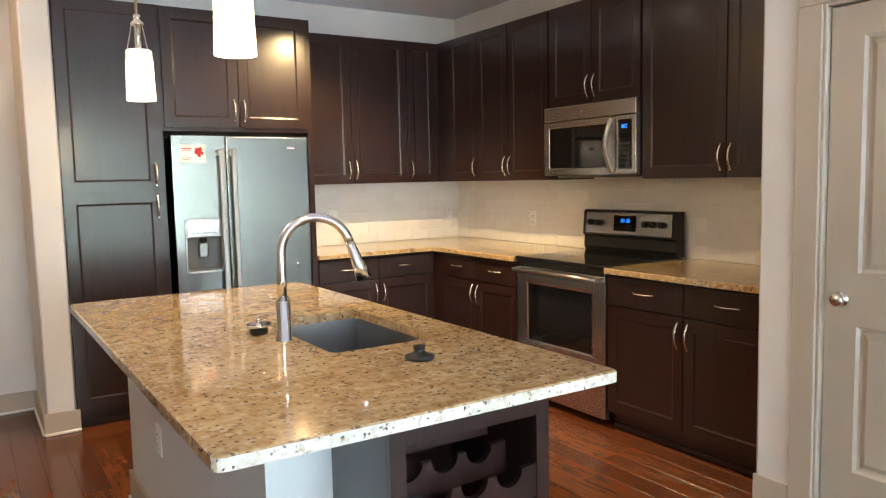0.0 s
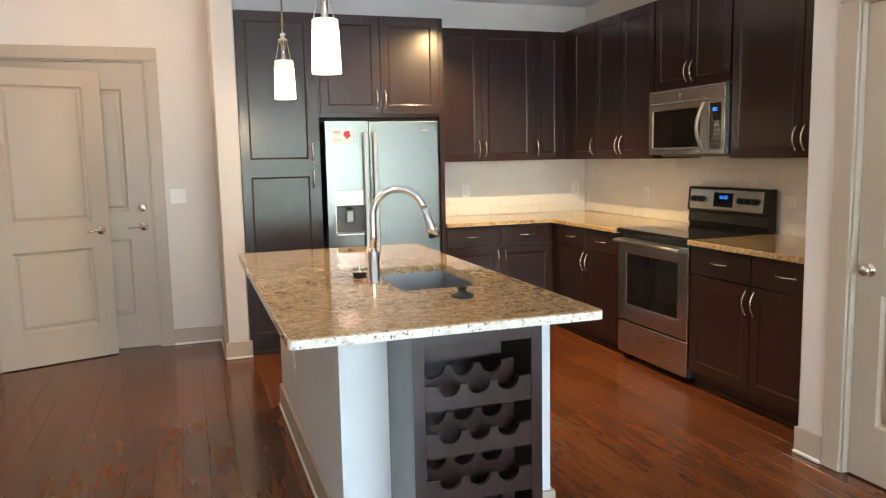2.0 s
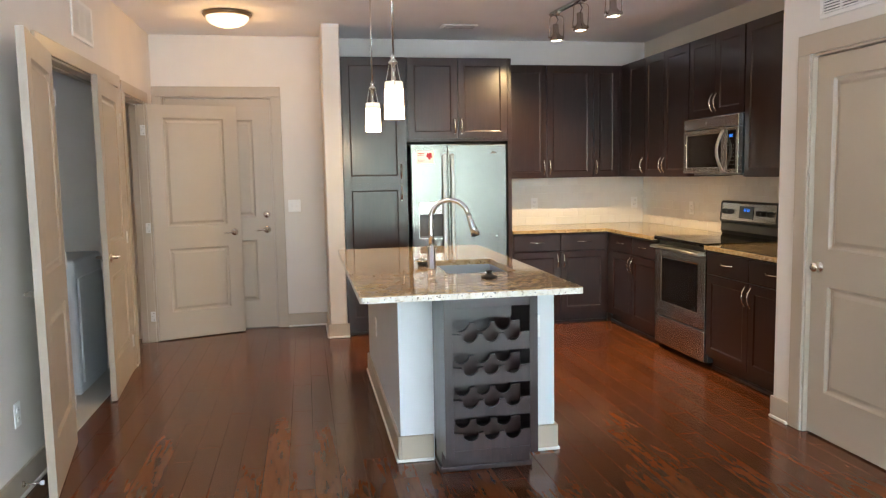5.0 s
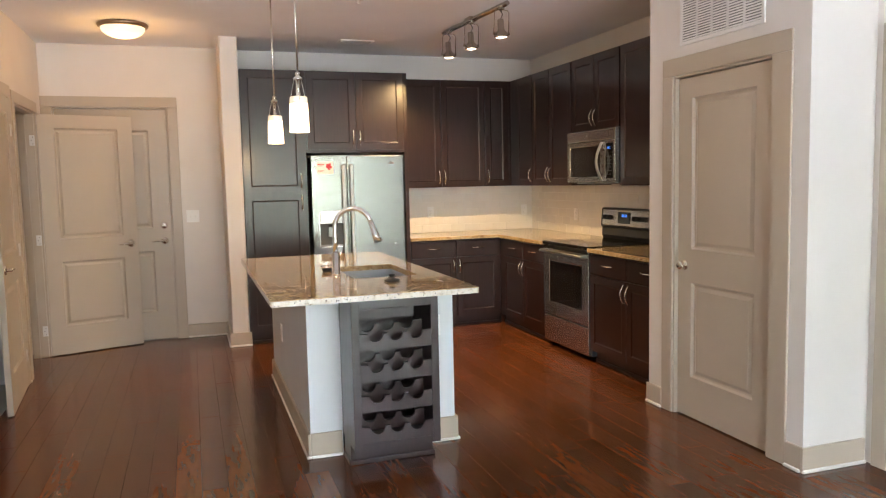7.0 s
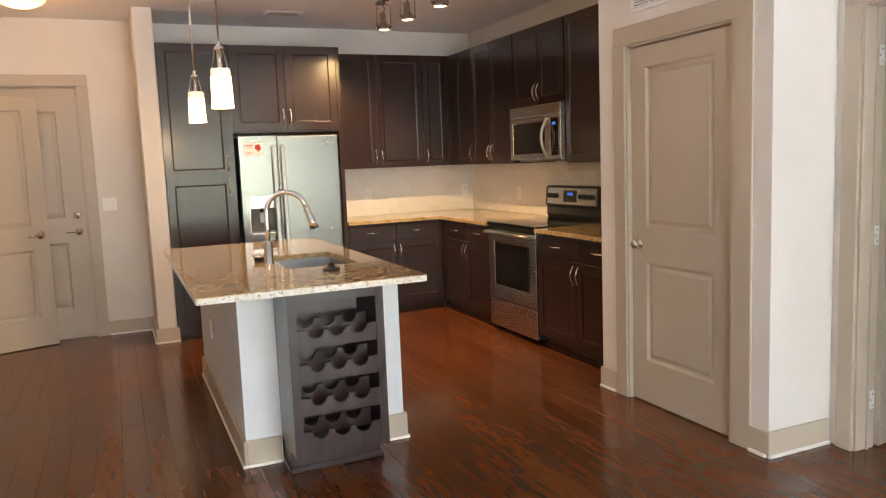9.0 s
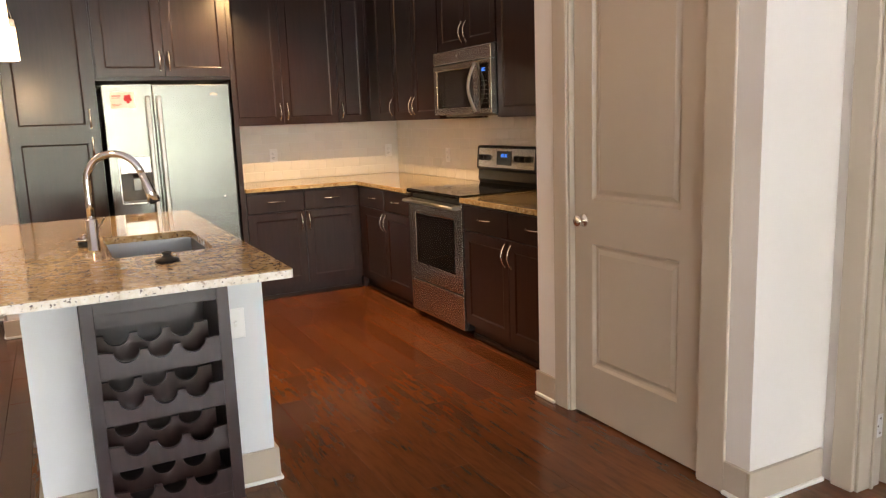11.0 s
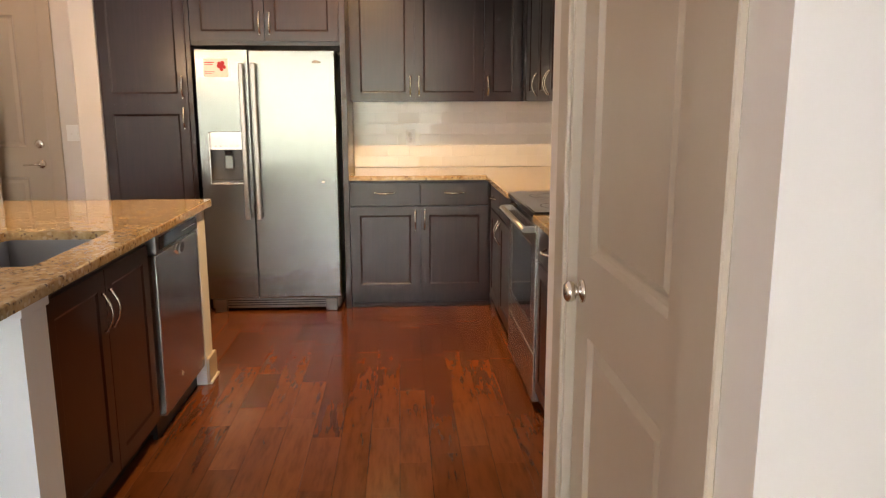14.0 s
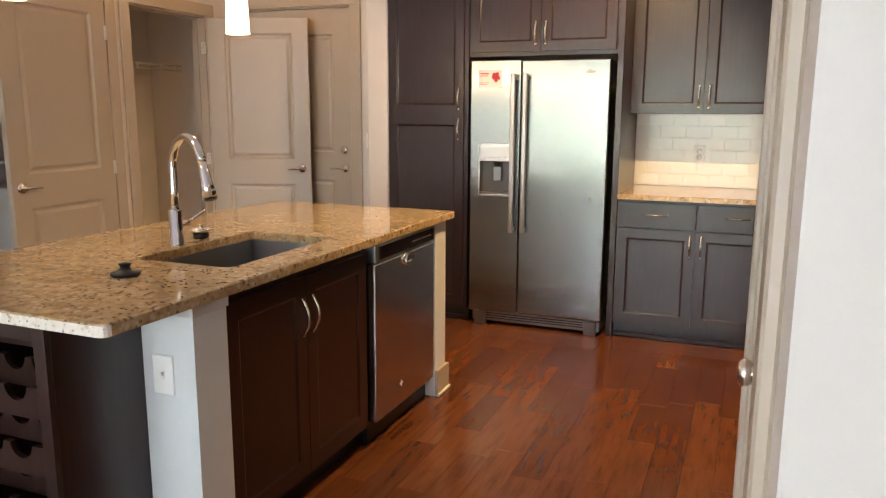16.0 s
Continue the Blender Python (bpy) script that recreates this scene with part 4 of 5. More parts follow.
for x0 in (0.348, 0.366, 0.392, 0.410):
    box(bm, x0, x0 + 0.011, -0.0078, -0.0065, 0.086, 0.090), box(bm, x0, x0 + 0.003, -0.0078, -0.0065, 0.090, 0.106), box(bm, x0 + 0.008, x0 + 0.011, -0.0078, -0.0065, 0.086, 0.110)
bmesh.ops.transform(bm, matrix=tilt, verts=bm.verts)
part("digits", bm, DISPLAY, clock, "glowing blue digits")

# microwave over the range
mw = thing("microwave", pose(3.212, 3.772, 0, 0, 0, -90), "stainless over-the-range microwave with curved handle", "microwave")
part("body", boxed(0.002, W - 0.002, 0.040, 0.448, 1.425, 1.857, bevel=0.003), BLACK, mw, "black metal body")
part("top_panel", boxed(0.0, W, 0.0, 0.040, 1.770, 1.857, bevel=0.004), STEEL_H, mw, "stainless vent panel")
bm = bmesh.new()
panel_face(bm, 0.0, 0.628, 1.428, 1.764, 0.0, -1, [(0.045, 0.560, 1.470, 1.728)], [(0.006, 0.005)])
for a, b in (((0, 1.428), (0.628, 1.428)), ((0.628, 1.428), (0.628, 1.764)), ((0.628, 1.764), (0, 1.764)), ((0, 1.764), (0, 1.428))):
    bm.faces.new([bm.verts.new(v) for v in ((a[0], 0, a[1]), (b[0], 0, b[1]), (b[0], 0.038, b[1]), (a[0], 0.038, a[1]))])
md = part("door", bm, STEEL_H, mw, "stainless microwave door")
part("window", boxed(0.051, 0.554, 0.001, 0.0045, 1.476, 1.722), BLACK_GLASS, md, "dark reflective window")
pts = [(0.600, -0.008 - 0.052 * math.sin(math.pi * k / 12), 1.440 + 0.310 * k / 12) for k in range(13)]
part("handle", tube(pts, 0.0145, 12, 0.6), HANDLE, md, "curved steel handle")
cp = part("control_panel", boxed(0.632, W, 0.0, 0.038, 1.428, 1.764, bevel=0.003), STEEL_H, mw, "stainless control panel")
DIM = material("dim_print", (0.07, 0.07, 0.075), 0.4)
kp = part("keypad", boxed(0.652, W - 0.030, -0.002, 0.0, 1.460, 1.742, bevel=0.001), BLACK_GLASS, cp, "black touch keypad")
bars(kp, "digits", [(0.680, 0.688, 1.692, 1.712), (0.694, 0.702, 1.692, 1.712), (0.708, 0.722, 1.692, 1.697), (0.708, 0.722, 1.707, 1.712)], -0.002, DISPLAY, "glowing blue digits")
bars(kp, "key_mark", [(0.668 + 0.028 * i, 0.682 + 0.028 * i, 1.490 + 0.028 * j, 1.494 + 0.028 * j) for i in range(3) for j in range(6)], -0.002, DIM)
bars(mw, "badge", [(0.340, 0.352, 1.808, 1.822)], 0.0, PRINT, "small maker's badge")
part("underside", boxed(0.06, W - 0.06, 0.06, 0.40, 1.412, 1.425, bevel=0.003), STEEL_DARK, mw)

# dishwasher in the island, faces +x
dish = thing("dishwasher", pose(1.372, 2.797, 0, 0, 0, 90), "stainless dishwasher with dark control strip in the island", "dishwasher")
part("body", boxed(0.005, 0.620, 0.030, 0.600, 0.02, 0.876), BLACK, dish)
part("door", boxed(0.003, 0.622, -0.028, 0.030, 0.105, 0.790, bevel=0.006, seg=3), STEEL_H, dish, "brushed stainless front")
cs = part("control_strip", boxed(0.003, 0.622, -0.032, 0.030, 0.794, 0.872, bevel=0.006, seg=3), STEEL_DARK, dish, "dark steel control strip")
part("strip_glass", boxed(0.040, 0.600, -0.034, -0.032, 0.806, 0.860), BLACK_GLASS, cs)
bars(cs, "control_mark", [(0.36 + 0.032 * k, 0.374 + 0.032 * k, 0.830, 0.834) for k in range(7)], -0.034, PAPER)
hp = bmesh.new()
lathe(hp, [(0.0, 0.004), (0.030, 0.004), (0.040, 0.009), (0.046, 0.008), (0.048, 0.0)], pose(0.32, -0.028, 0.765, 90) @ Matrix.Diagonal((1.35, 0.62, 1, 1)), 28)
part("handle_pocket", hp, CHROME, dish, "scooped oval chrome handle")
bars(dish, "badge", [(0.232, 0.262, 0.200, 0.206), (0.243, 0.250, 0.190, 0.216)], -0.028, PAPER, "small bright badge")
part("toe_panel", boxed(0.003, 0.622, 0.02, 0.04, 0.0, 0.100), BLACK, dish)


# ---------------------------------------------------------------- lamps
def pendant(x, y, z, tall):
    """A stem pendant with an opal cylinder whose lower rim is at z."""
    ob = thing("pendant_lamp", pose(x, y, 0), "lit opal glass pendant lamp on a satin nickel stem", "pendant lamp", "pendant lamps over the island")
    part("canopy", turned([(0, H), (0.062, H), (0.060, H - 0.012), (0.045, H - 0.022), (0.0, H - 0.024)]), NICKEL, ob)
    part("stem", tube([(0, 0, z + tall + 0.12), (0, 0, H - 0.02)], 0.0055, 10), NICKEL, ob)
    part("fitter", turned([(0.0, z + tall + 0.132), (0.012, z + tall + 0.130), (0.014, z + tall + 0.118), (0.010, z + tall + 0.112), (0.024, z + tall + 0.098), (0.024, z + tall + 0.092), (0.012, z + tall + 0.085), (0.012, z + tall + 0.012), (0.018, z + tall - 0.012), (0.0, z + tall - 0.014)]), NICKEL, ob, "satin nickel fitter")
    for k in range(3):
        a = math.tau * k / 3 + 0.5
        part("support_wire", tube([(0.022 * math.cos(a), 0.022 * math.sin(a), z + tall + 0.094), (0.046 * math.cos(a), 0.046 * math.sin(a), z + tall - 0.012), (0.050 * math.cos(a), 0.050 * math.sin(a), z + tall - 0.020)], 0.0022, 6), NICKEL, ob)
    zc = z + tall * 0.80
    shade = part("shade", turned([(0.0476, zc), (0.052, z), (0.049, z), (0.0446, zc)]), PENDANT_GLASS, ob, "glowing white opal glass cylinder")
    # same glass as the shade, split off so its weaker glow draws the falloff
    part("crown", turned([(0.020, z + tall), (0.043, z + tall), (0.0465, z + tall - 0.004), (0.0476, zc), (0.0446, zc), (0.0435, z + tall - 0.006), (0.020, z + tall - 0.004)]), DIM_TOP_GLASS, shade, "upper end of the opal glass shade with a dimmer glow")
    for k in range(3):
        a = math.tau * k / 3 + 0.5
        part("screw", tube([(0.045 * math.cos(a), 0.045 * math.sin(a), z + tall - 0.020), (0.053 * math.cos(a), 0.053 * math.sin(a), z + tall - 0.020)], 0.0032, 8), NICKEL, shade)
    lamp("pendant_bulb", "POINT", pose(x, y, z - 0.03), 8.0, WARM, 0.045)
    return ob


pendant(0.600, 3.030, 1.747, 0.186)
pendant(0.603, 1.886, 1.747, 0.186)

dome = thing("ceiling_light", pose(-0.42, 4.42, H), "lit flush dome ceiling light with bronze rim", "ceiling light")
BRONZE = material("brushed_bronze", (0.30, 0.22, 0.15), 0.3, 1.0)
part("rim", turned([(0.0, 0.0), (0.185, 0.0), (0.195, -0.010), (0.188, -0.026), (0.172, -0.034), (0.160, -0.030), (0.0, -0.028)], sides=40), BRONZE, dome, "bronze metal rim")
part("diffuser", turned([(0.168, -0.032)] + [(0.168 * math.cos(a), -0.032 - 0.082 * math.sin(a)) for a in (math.pi / 2 * k / 8 for k in range(1, 9))], sides=40), DOME_GLASS, dome, "glowing frosted glass bowl")
lamp("dome_bulb", "POINT", pose(-0.42, 4.42, H - 0.20), 6.2, (1.0, 0.57, 0.22), 0.10)

track = thing("track_light", pose(0, 0, 0), "satin nickel ceiling track with three spot heads", "track light")
TA, TB = Vector((2.19, 4.105, 2.750)), Vector((2.29, 2.94, 2.750))
part("rail", tube([TA, TB], 0.021, 4), TRACK, track, "satin nickel track rail")
part("feed_box", boxed(2.21, 2.28, 3.52, 3.64, 2.738, H, bevel=0.006), TRACK, track)
for t_, on in ((0.10, 135), (0.48, 26), (0.92, 26)):
    p = TA.lerp(TB, t_)
    at = pose(p.x - 0.012, p.y - 0.012, p.z - 0.160, 5, -5, 0)
    hd = part("spot_head", turned([(0.0, 0.060), (0.018, 0.060), (0.024, 0.054), (0.025, -0.014), (0.030, -0.022), (0.046, -0.040), (0.054, -0.058), (0.055, -0.068), (0.050, -0.070), (0.042, -0.056), (0.0, -0.050)], at), TRACK, track, "satin nickel bell-shaped spot head")
    part("adaptor", boxed(p.x - 0.014, p.x + 0.014, p.y - 0.03, p.y + 0.03, p.z - 0.030, p.z - 0.008, bevel=0.004), TRACK, hd)
    part("cord", tube([(p.x, p.y + 0.02, p.z - 0.03), (p.x + 0.03, p.y + 0.05, p.z - 0.05), (p.x + 0.01, p.y + 0.04, p.z - 0.085), (p.x - 0.008, p.y, p.z - 0.103)], 0.0042, 8), BLACK, hd, "black lamp cord")
    for s_ in (-1, 1):
        part("yoke", tube([(p.x, p.y, p.z - 0.028), (p.x + s_ * 0.045, p.y - 0.003, p.z - 0.034), (p.x + s_ * 0.058, p.y - 0.005, p.z - 0.050), (p.x + s_ * 0.060 - 0.010, p.y - 0.012, p.z - 0.205)], 0.0035, 6), TRACK, hd)
        part("pivot", tube([(p.x - 0.010 + s_ * 0.050, p.y - 0.012, p.z - 0.205), (p.x - 0.010 + s_ * 0.066, p.y - 0.012, p.z - 0.205)], 0.009, 10), TRACK, hd)
    part("bulb", turned([(0.0, -0.078), (0.026, -0.075), (0.046, -0.066)], at), BULB, hd, "lit reflector bulb")
    lamp("spot_bulb", "SPOT", pose(p.x - 0.013, p.y - 0.012, p.z - 0.245, *((14, 12) if on > 100 else (5, -5)), 0), on, AMBER, 0.03, 135 if on > 100 else 110)

# ---------------------------------------------------------------- fixtures
GRILLE = material("white_grille_enamel", (0.80, 0.78, 0.74), 0.4)


def wall_grille(name, m, w, h, cols, rows, label):
    """A return-air grille: frame, mullions and angled louvres; local x along the wall, front looking to -y."""
    ob = thing(name, m, label, "vent")
    part("backing", boxed(0.015, w - 0.015, -0.002, 0.0, 0.015, h - 0.015), DARK, ob)
    bm = bmesh.new()
    f = 0.022
    for a in ((0, w, 0, f), (0, w, h - f, h), (0, f, f, h - f), (w - f, w, f, h - f)):
        box(bm, a[0], a[1], -0.012, 0.0, a[2], a[3], bevel=0.002, seg=1)
    part("frame", bm, GRILLE, ob)
    for k in range(1, cols):
        x = f + (w - 2 * f) * k / cols
        part("mullion", boxed(x - 0.005, x + 0.005, -0.010, -0.002, f, h - f), GRILLE, ob)
    first = None
    for k in range(rows):
        z = f + (h - 2 * f) * (k + 0.5) / rows
        if first is None:
            bm = bmesh.new()
            box(bm, f, w - f, -0.0095, -0.0025, -0.0042, 0.0042)
            first = part("louvre", bm, GRILLE, ob)
            first.location.z = z
        else:
            o = new("louvre", first.data)
            o.parent, o.location.z = ob, z
    return ob


wall_grille("wall_vent", pose(RX, 1.605, 2.225, 0, 0, -90), 0.690, 0.36, 5, 22, "white louvred return-air grille above the pantry door")
wall_grille("wall_vent", pose(LX, 3.010, 2.335, 0, 0, 90), 0.455, 0.25, 3, 14, "white louvred air grille above the laundry doors")
cv = thing("ceiling_vent", pose(1.40, 4.70, H), "white slotted ceiling air diffuser", "vent")
part("frame", boxed(0, 0.315, 0, 0.16, -0.010, 0.0, bevel=0.004), GRILLE, cv)
for k in range(5):
    part("slot", boxed(0.025, 0.29, 0.022 + 0.025 * k, 0.034 + 0.025 * k, -0.0115, -0.010), PRINT, cv)
sp = thing("sprinkler", pose(1.24, 3.19, H), "white pendent fire sprinkler on the ceiling", "sprinkler")
part("escutcheon", turned([(0, 0), (0.032, 0), (0.028, -0.010), (0.012, -0.014), (0.010, -0.030), (0.0, -0.030)]), GRILLE, sp)
part("deflector", turned([(0, -0.030), (0.015, -0.030), (0.016, -0.033), (0, -0.033)]), GRILLE, sp)


def outlet(m, label, gang=1, kind="outlet"):
    """A wall plate with a duplex outlet or rocker switches; local front looks to -y."""
    w = 0.072 + 0.046 * (gang - 1)
    ob = thing("wall_outlet" if kind == "outlet" else "light_switch", m, label, "outlet" if kind == "outlet" else "switch")
    part("plate", boxed(-w / 2, w / 2, -0.006, 0, -0.058, 0.058, bevel=0.0025), PLASTIC_WHITE, ob)
    for g in range(gang):
        cx = (g - (gang - 1) / 2) * 0.046
        if kind == "outlet":
            for z in (-0.020, 0.020):
                s = part("socket", turned([(0, 0.0022), (0.016, 0.002), (0.017, 0.0)], pose(cx, -0.006, z, 90), 16), PLASTIC_WHITE, ob)
                for dx in (-0.006, 0.005):
                    part("slot", boxed(cx + dx, cx + dx + 0.002, -0.0088, -0.0078, z - 0.001, z + 0.007), DARK, s)
        else:
            part("toggle_frame", boxed(cx - 0.006, cx + 0.006, -0.0072, -0.006, -0.012, 0.012), GRILLE, ob)
            part("toggle", boxed(cx - 0.0045, cx + 0.0045, -0.016, -0.006, 0.0, 0.010, bevel=0.002), PLASTIC_WHITE, ob)
    return ob


outlet(pose(0.040, EY, 1.180), "white double light switch beside the entry door", 2, "switch")
outlet(pose(LX, 1.730, 0.385, 0, 0, 90), "white wall outlet on the cream wall")
outlet(pose(LX, 1.460, 1.130, 0, 0, 90), "white light switch on the cream wall", 1, "switch")
outlet(pose(0.575, 2.940, 0.457, 0, 0, -90), "white outlet on the island's long side")
outlet(pose(1.283, 1.725, 0.665), "white switch plate on the island's end wall", 1, "switch")
outlet(pose(2.462, KY - 0.010, 1.135), "white outlet set in the tiled backsplash")
outlet(pose(3.560, KY - 0.010, 1.125), "white outlet set in the tiled backsplash corner")
outlet(pose(BX - 0.010, 4.430, 1.105, 0, 0, -90), "white outlet set in the tiled backsplash beside the range")
stop = thing("door_stop", pose(LX + 0.016, 1.70, 0.06, 0, 90, 0), "small nickel door stop on the baseboard", "door stop")
part("rod", tube([(0, 0, 0), (0, 0, 0.075)], 0.005, 10), NICKEL, stop)
part("bumper", turned([(0, 0.075), (0.011, 0.075), (0.011, 0.090), (0, 0.092)]), PLASTIC_WHITE, stop)
part("mount", turned([(0, 0), (0.016, 0), (0.012, 0.008), (0, 0.008)]), NICKEL, stop)

# coat closet: wire shelf with its brace
WIRE = material("white_coated_wire", (0.75, 0.73, 0.68), 0.4)
shelf = thing("wire_shelf", pose(0, 0, 0), "white coated wire shelf in the coat closet", "shelf")
for x in (-1.93, -1.83, -1.73, -1.62):
    part("rail", tube([(x, 4.205, 1.765), (x, 5.195, 1.765)], 0.004, 8), WIRE, shelf)
part("front_rail", tube([(-1.62, 4.205, 1.727), (-1.62, 5.195, 1.727)], 0.004, 8), WIRE, shelf)
bm = bmesh.new()
for k in range(38):
    y = 4.22 + k * 0.026
    sweep(bm, [(-1.948, y, 1.770), (-1.62, y, 1.770), (-1.616, y, 1.735)], 0.0016, 5)
part("cross_wires", bm, WIRE, shelf)
for y in (4.70, 4.96, 5.12):
    part("clip", boxed(-1.627, -1.611, y, y + 0.014, 1.722, 1.772), WIRE, shelf)
part("brace", tube([(-1.948, 4.62, 1.48), (-1.63, 4.62, 1.755)], 0.007, 8), WIRE, shelf)

# laundry: machine and pale tiled floor
MACHINE = painted("machine_enamel", (0.55, 0.58, 0.60), 0.3, 100, 0.03, 0.02)
washer = thing("washing_machine", pose(-1.400, 3.385, 0, 0, 0, 90), "grey enamelled washing machine in the dark laundry", "washing machine")
part("body", boxed(0, 0.68, 0, 0.62, 0.0, 0.93, bevel=0.02, seg=3), MACHINE, washer)
part("front_panel", boxed(0.05, 0.63, -0.014, 0.0, 0.08, 0.80, bevel=0.03, seg=4), MACHINE, washer)
part("control_panel", boxed(0.0, 0.68, 0.45, 0.62, 0.93, 1.06, bevel=0.02, seg=3), MACHINE, washer)
solid("laundry_floor", boxed(-2.13, LX - 0.004, 2.3, 4.12, -0.012, 0.004), painted("laundry_vinyl", (0.50, 0.48, 0.44), 0.4), "pale vinyl laundry floor", "floor")

# ---------------------------------------------------------------- windows and outdoors
GLASS = material("window_glass", (1, 1, 1), 0.0, Transmission_Weight=1.0, IOR=1.45)


def window(name, a, b, z0, z1, cols):
    ob = thing(name, pose(0, SY, 0), "white framed living room window", "window", kind="structure")
    f = 0.06
    bm = bmesh.new()
    for q in ((a, b, z0, z0 + f), (a, b, z1 - f, z1), (a, a + f, z0 + f, z1 - f), (b - f, b, z0 + f, z1 - f)):
        box(bm, q[0], q[1], -0.10, -0.02, q[2], q[3], bevel=0.004)
    part("window_frame", bm, WHITE_TRIM, ob)
    for k in range(1, cols):
        x = a + (b - a) * k / cols
        part("mullion", boxed(x - 0.035, x + 0.035, -0.095, -0.025, z0 + f, z1 - f, bevel=0.004), WHITE_TRIM, ob)
    part("transom", boxed(a + f, b - f, -0.090, -0.030, 1.86, 1.90, bevel=0.004), WHITE_TRIM, ob)
    p = part("pane", boxed(a + f, b - f, -0.064, -0.060, z0 + f, z1 - f), GLASS, ob)
    p.visible_shadow = False
    part("window_sill", boxed(a - 0.04, b + 0.04, -0.02, 0.05, z0 - 0.03, z0 - 0.002, bevel=0.006), WHITE_TRIM, ob) if z0 > 0.1 else None


window("window_1", *WIN[0], 2)
window("window_2", *WIN[1], 3)


def distance():
    m = bpy.data.materials.new("bright_day_and_trees")
    m.use_nodes = True
    t, n = m.node_tree, m.node_tree.nodes.new
    t.nodes.remove(t.nodes["Principled BSDF"])
    e = n("ShaderNodeEmission")
    t.links.new(e.outputs[0], t.nodes["Material Output"].inputs[0])
    c = n("ShaderNodeTexCoord")
    sep = n("ShaderNodeSeparateXYZ")
    t.links.new(c.outputs["Object"], sep.inputs[0])
    x = n("ShaderNodeTexNoise")
    x.inputs["Scale"].default_value, x.inputs["Detail"].default_value = 0.22, 7
    t.links.new(c.outputs["Object"], x.inputs["Vector"])
    ma = n("ShaderNodeMath")
    ma.operation, ma.inputs[1].default_value = "MULTIPLY_ADD", 2.6
    t.links.new(x.outputs["Fac"], ma.inputs[0]), t.links.new(sep.outputs["Z"], ma.inputs[2])
    mr = n("ShaderNodeMapRange")
    mr.inputs[1].default_value, mr.inputs[2].default_value = -9.2, 14.8
    t.links.new(ma.outputs[0], mr.inputs[0])
    r = n("ShaderNodeValToRGB")
    # lowest stops are boosted above the sky's to throw light up onto the ceiling
    stops = [(0.0, (1.28, 1.46, 1.98)), (0.33, (0.94, 1.08, 1.47)), (0.39, (0.40, 0.49, 0.43)), (0.53, (0.47, 0.60, 0.54)), (0.66, (0.53, 0.64, 0.74)), (1.0, (0.61, 0.80, 1.26))]
    while len(r.color_ramp.elements) < len(stops):
        r.color_ramp.elements.new(0.5)
    for el, (p, col) in zip(r.color_ramp.elements, stops):
        el.position, el.color = p, (*col, 1)
    t.links.new(mr.outputs[0], r.inputs[0])
    t.links.new(r.outputs[0], e.inputs[0])
    e.inputs[1].default_value = DAY
    return m


bm = bmesh.new()
vs = [bm.verts.new(v) for v in ((-30, -22, -10), (34, -22, -10), (34, -22, 22), (-30, -22, 22))]
bm.faces.new(vs)
solid("backdrop", bm, distance(), "glowing backdrop of sky, trees and ground that lights the room", "backdrop")
solid("ground", boxed(-60, 60, -60, SY - 0.5, -6.2, -6.0), painted("lawn", (0.10, 0.14, 0.05), 0.9, 40, 0.3), "grass far below the windows", "ground")


# ---------------------------------------------------------------- tiles of the backsplash
TW, TH = 0.163, 0.081


def tiled(name, m, length, z0, z1, holes, label):
    """Subway tiles in running bond on a grout bed; local x along the wall, front looking to -y."""
    bed = solid(name, boxed(0, length, -0.004, 0.0, z0, z1), GROUT, label, "backsplash", m=m)
    cache = {}
    row = 0
    z = z0
    while z < z1 - 0.004:
        h = min(TH, z1 - z) - 0.002
        x = -TW / 2 * (row % 2)
        while x < length - 0.004:
            a, b = max(x, 0), min(x + TW, length)
            w = b - a - 0.002
            if w > 0.012 and not any(a < q[1] and b > q[0] and z < q[3] and z + h > q[2] for q in holes):
                key = (round(w, 3), round(h, 3))
                if key not in cache:
                    bm = bmesh.new()
                    e = 0.0016
                    lo = [bm.verts.new(v) for v in ((0, 0, 0), (w, 0, 0), (w, 0, h), (0, 0, h))]
                    mid = [bm.verts.new((v.co.x, -0.0013, v.co.z)) for v in lo]
                    hi = [bm.verts.new(v) for v in ((e, -0.0022, e), (w - e, -0.0022, e), (w - e, -0.0022, h - e), (e, -0.0022, h - e))]
                    for p, q in ((lo, mid), (mid, hi)):
                        for k in range(4):
                            bm.faces.new((p[k], p[(k + 1) % 4], q[(k + 1) % 4], q[k])).smooth = False
                    bm.faces.new(hi)
                    cache[key] = mesh_of("tile", bm, TILE)
                ob = new("tile", cache[key])
                ob.parent = bed
                ob.matrix_basis = pose(a + 0.001, -0.0042, z + 0.001, random.uniform(-0.55, 0.55), 0, random.uniform(-0.45, 0.45))
            x += TW
        z += TH
        row += 1
    return bed


tiled("backsplash_back", pose(2.042, KY, 0), 1.622, TOP + 0.001, 1.400, [], "white glazed subway tile backsplash behind the counter")
tiled("backsplash_side", pose(BX, 5.460, 0, 0, 0, -90), 3.52, TOP + 0.001, 1.425, [(1.69, 2.47, 0, 1.10)], "white glazed subway tile backsplash behind the range")

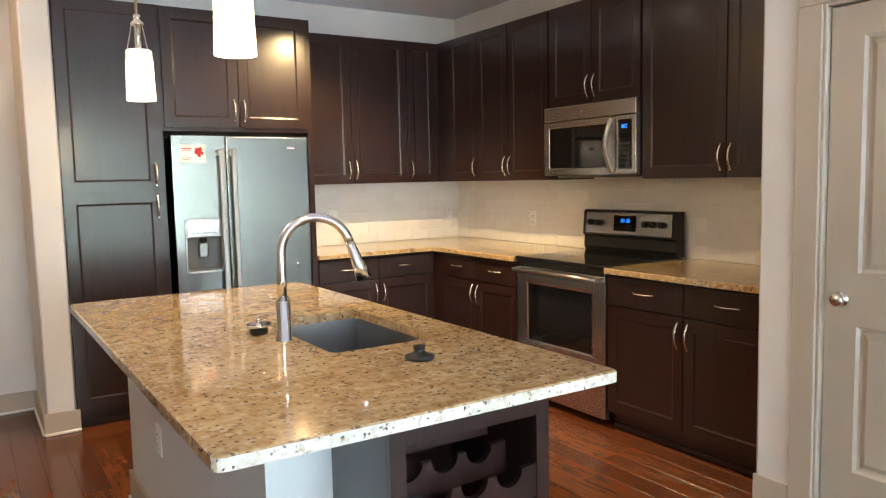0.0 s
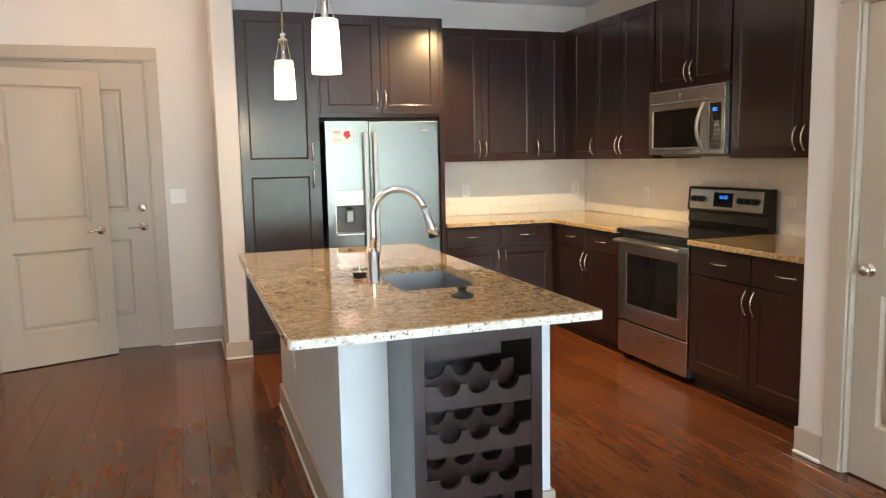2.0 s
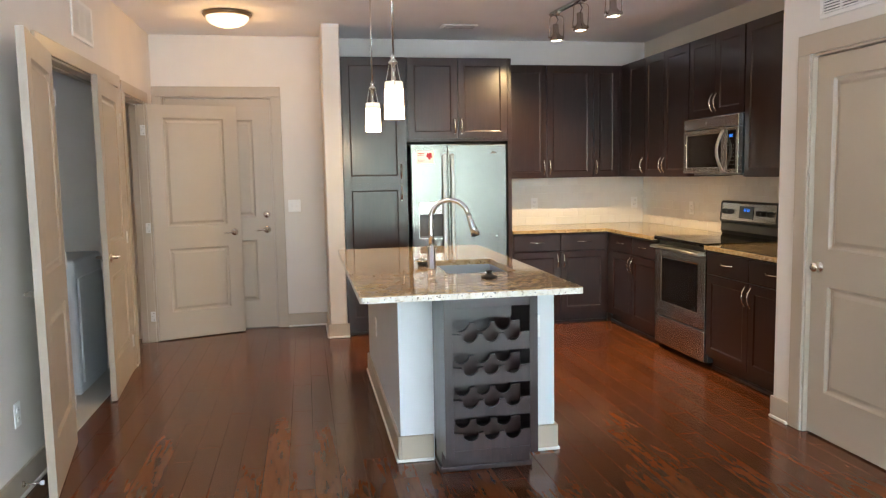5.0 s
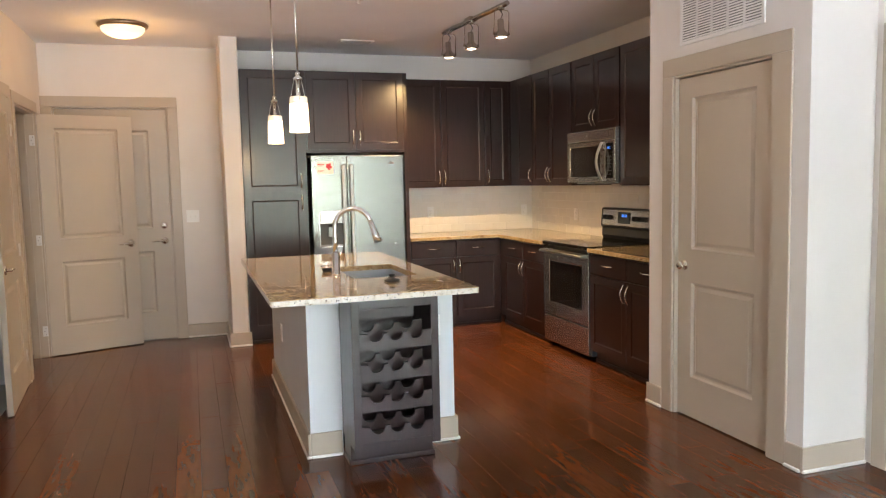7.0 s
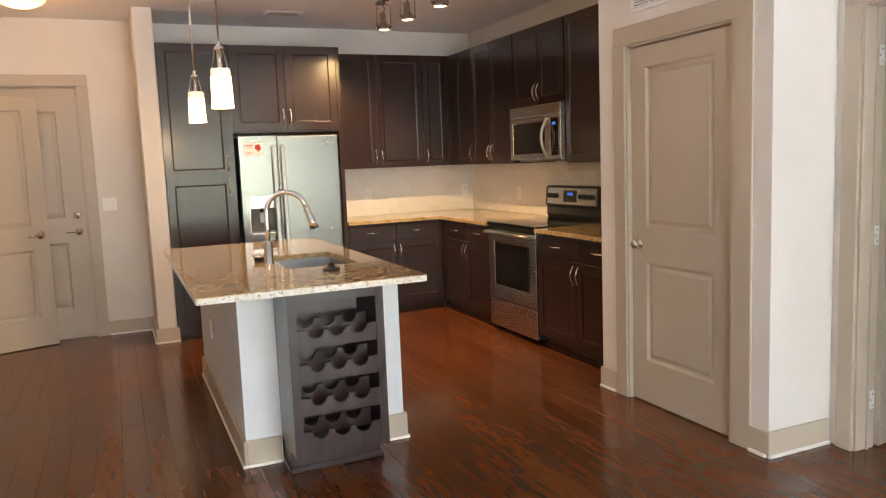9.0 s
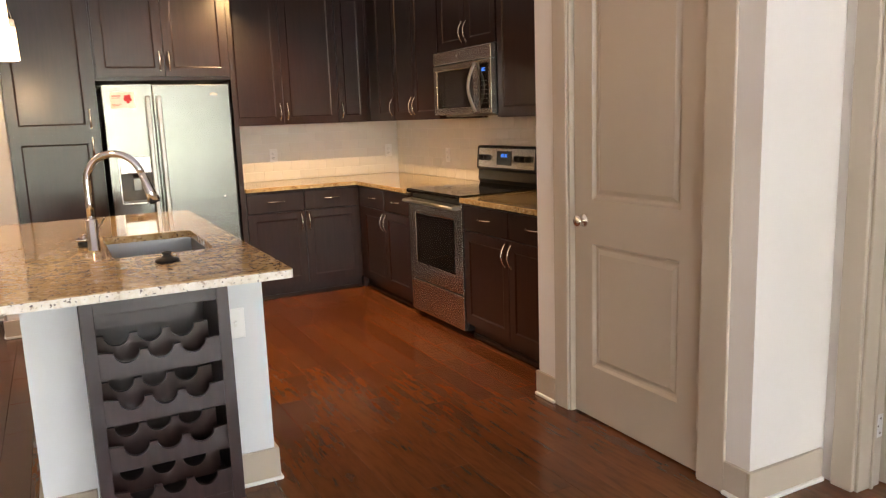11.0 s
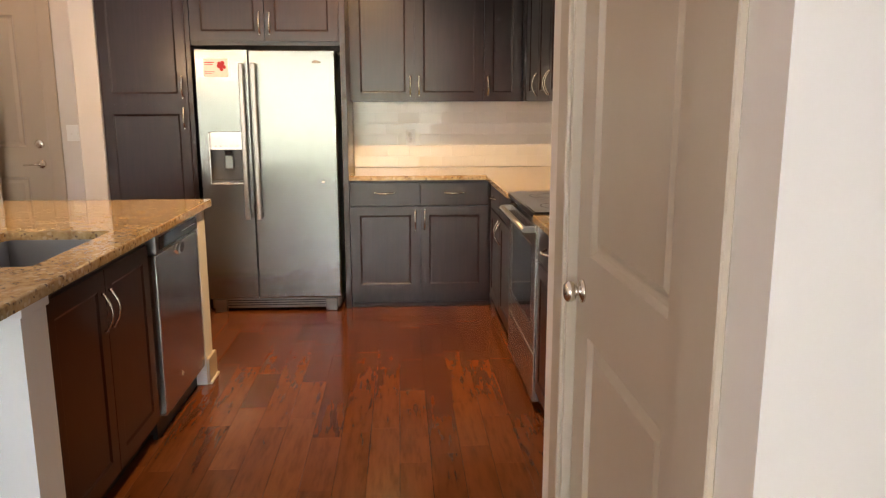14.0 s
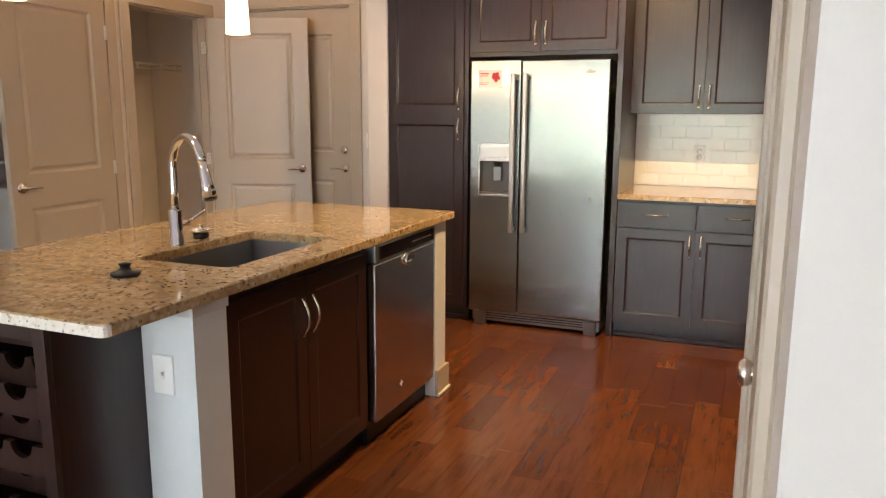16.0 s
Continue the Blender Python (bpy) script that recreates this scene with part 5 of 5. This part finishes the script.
# ---------------------------------------------------------------- hardwood boards, along y
PW = 0.124
kept = []
rng = random.Random(7)
col = 0
x = 1.873 - 25 * PW
while x < BX - 0.01:
    w = min(PW, BX - x)
    y = SY - rng.uniform(0, 1.0)
    while y < KY:
        n = rng.choice((0.45, 0.6, 0.75, 0.9, 1.05, 1.2))
        a, b = max(y, SY), min(y + n, KY + 0.1 if x < 0.3 else KY)
        if b - a > 0.02:
            kept.append((x, w, a, b))
        y += n
    x += PW
near = [k for k in kept if k[2] > 0.35 and not (0.6 < k[0] < 1.25 and 1.75 < k[2] < 3.2) and not (k[0] > 3.05) and not (k[0] > 2.0 and k[2] > 4.9)]
far = [k for k in kept if k not in near[:300]]
near = near[:300]
ground_floor = bpy.data.objects["floor"]


def board(bm, w, n, x=0.0, y=0.0):
    """A board with eased edges and a slightly dished face; top near z = 0."""
    g, e = 0.0003, 0.0016
    rows = [(g, -0.0014), (g + e, -0.0002), (w * 0.5, -0.0002), (w - g - e, -0.0002), (w - g, -0.0014)]
    ys = (g, g + e, n - g - e, n - g)
    grid = [[bm.verts.new((x + u, y + v, z if 0 < j < 3 else -0.0014)) for u, z in rows] for j, v in enumerate(ys)]
    for j in range(3):
        for i in range(4):
            f = bm.faces.new((grid[j][i], grid[j][i + 1], grid[j + 1][i + 1], grid[j + 1][i]))
            f.smooth = False
    ring = [grid[0][i] for i in range(5)] + [grid[j][4] for j in (1, 2, 3)] + [grid[3][i] for i in (3, 2, 1, 0)] + [grid[j][0] for j in (2, 1)]
    low = [bm.verts.new((v.co.x, v.co.y, -0.012)) for v in ring]
    for k in range(len(ring)):
        bm.faces.new((ring[k], ring[(k + 1) % len(ring)], low[(k + 1) % len(ring)], low[k]))


cache = {}
for x, w, a, b in near:
    key = (round(w, 3), round(b - a, 3))
    if key not in cache:
        bm = bmesh.new()
        board(bm, w, b - a)
        cache[key] = mesh_of("floor_board", bm, FLOOR)
    ob = new("floor_board", cache[key])
    ob.location = (x, a, rng.uniform(-0.0006, 0.0))
    ob.parent = ground_floor
bm = bmesh.new()
for x, w, a, b in far:
    board(bm, w, b - a, x, a)
for x0, y0, y1 in ((3.666, -1.9, 0.715),):
    for k in range(12):
        board(bm, PW, y1 - y0, x0 + PW * k, y0)
for k in range(6):
    board(bm, PW, 0.995, LX - PW * (k + 1), 4.2)
tagged(part("floor_boards", bm, FLOOR, ground_floor), kind="stuff")
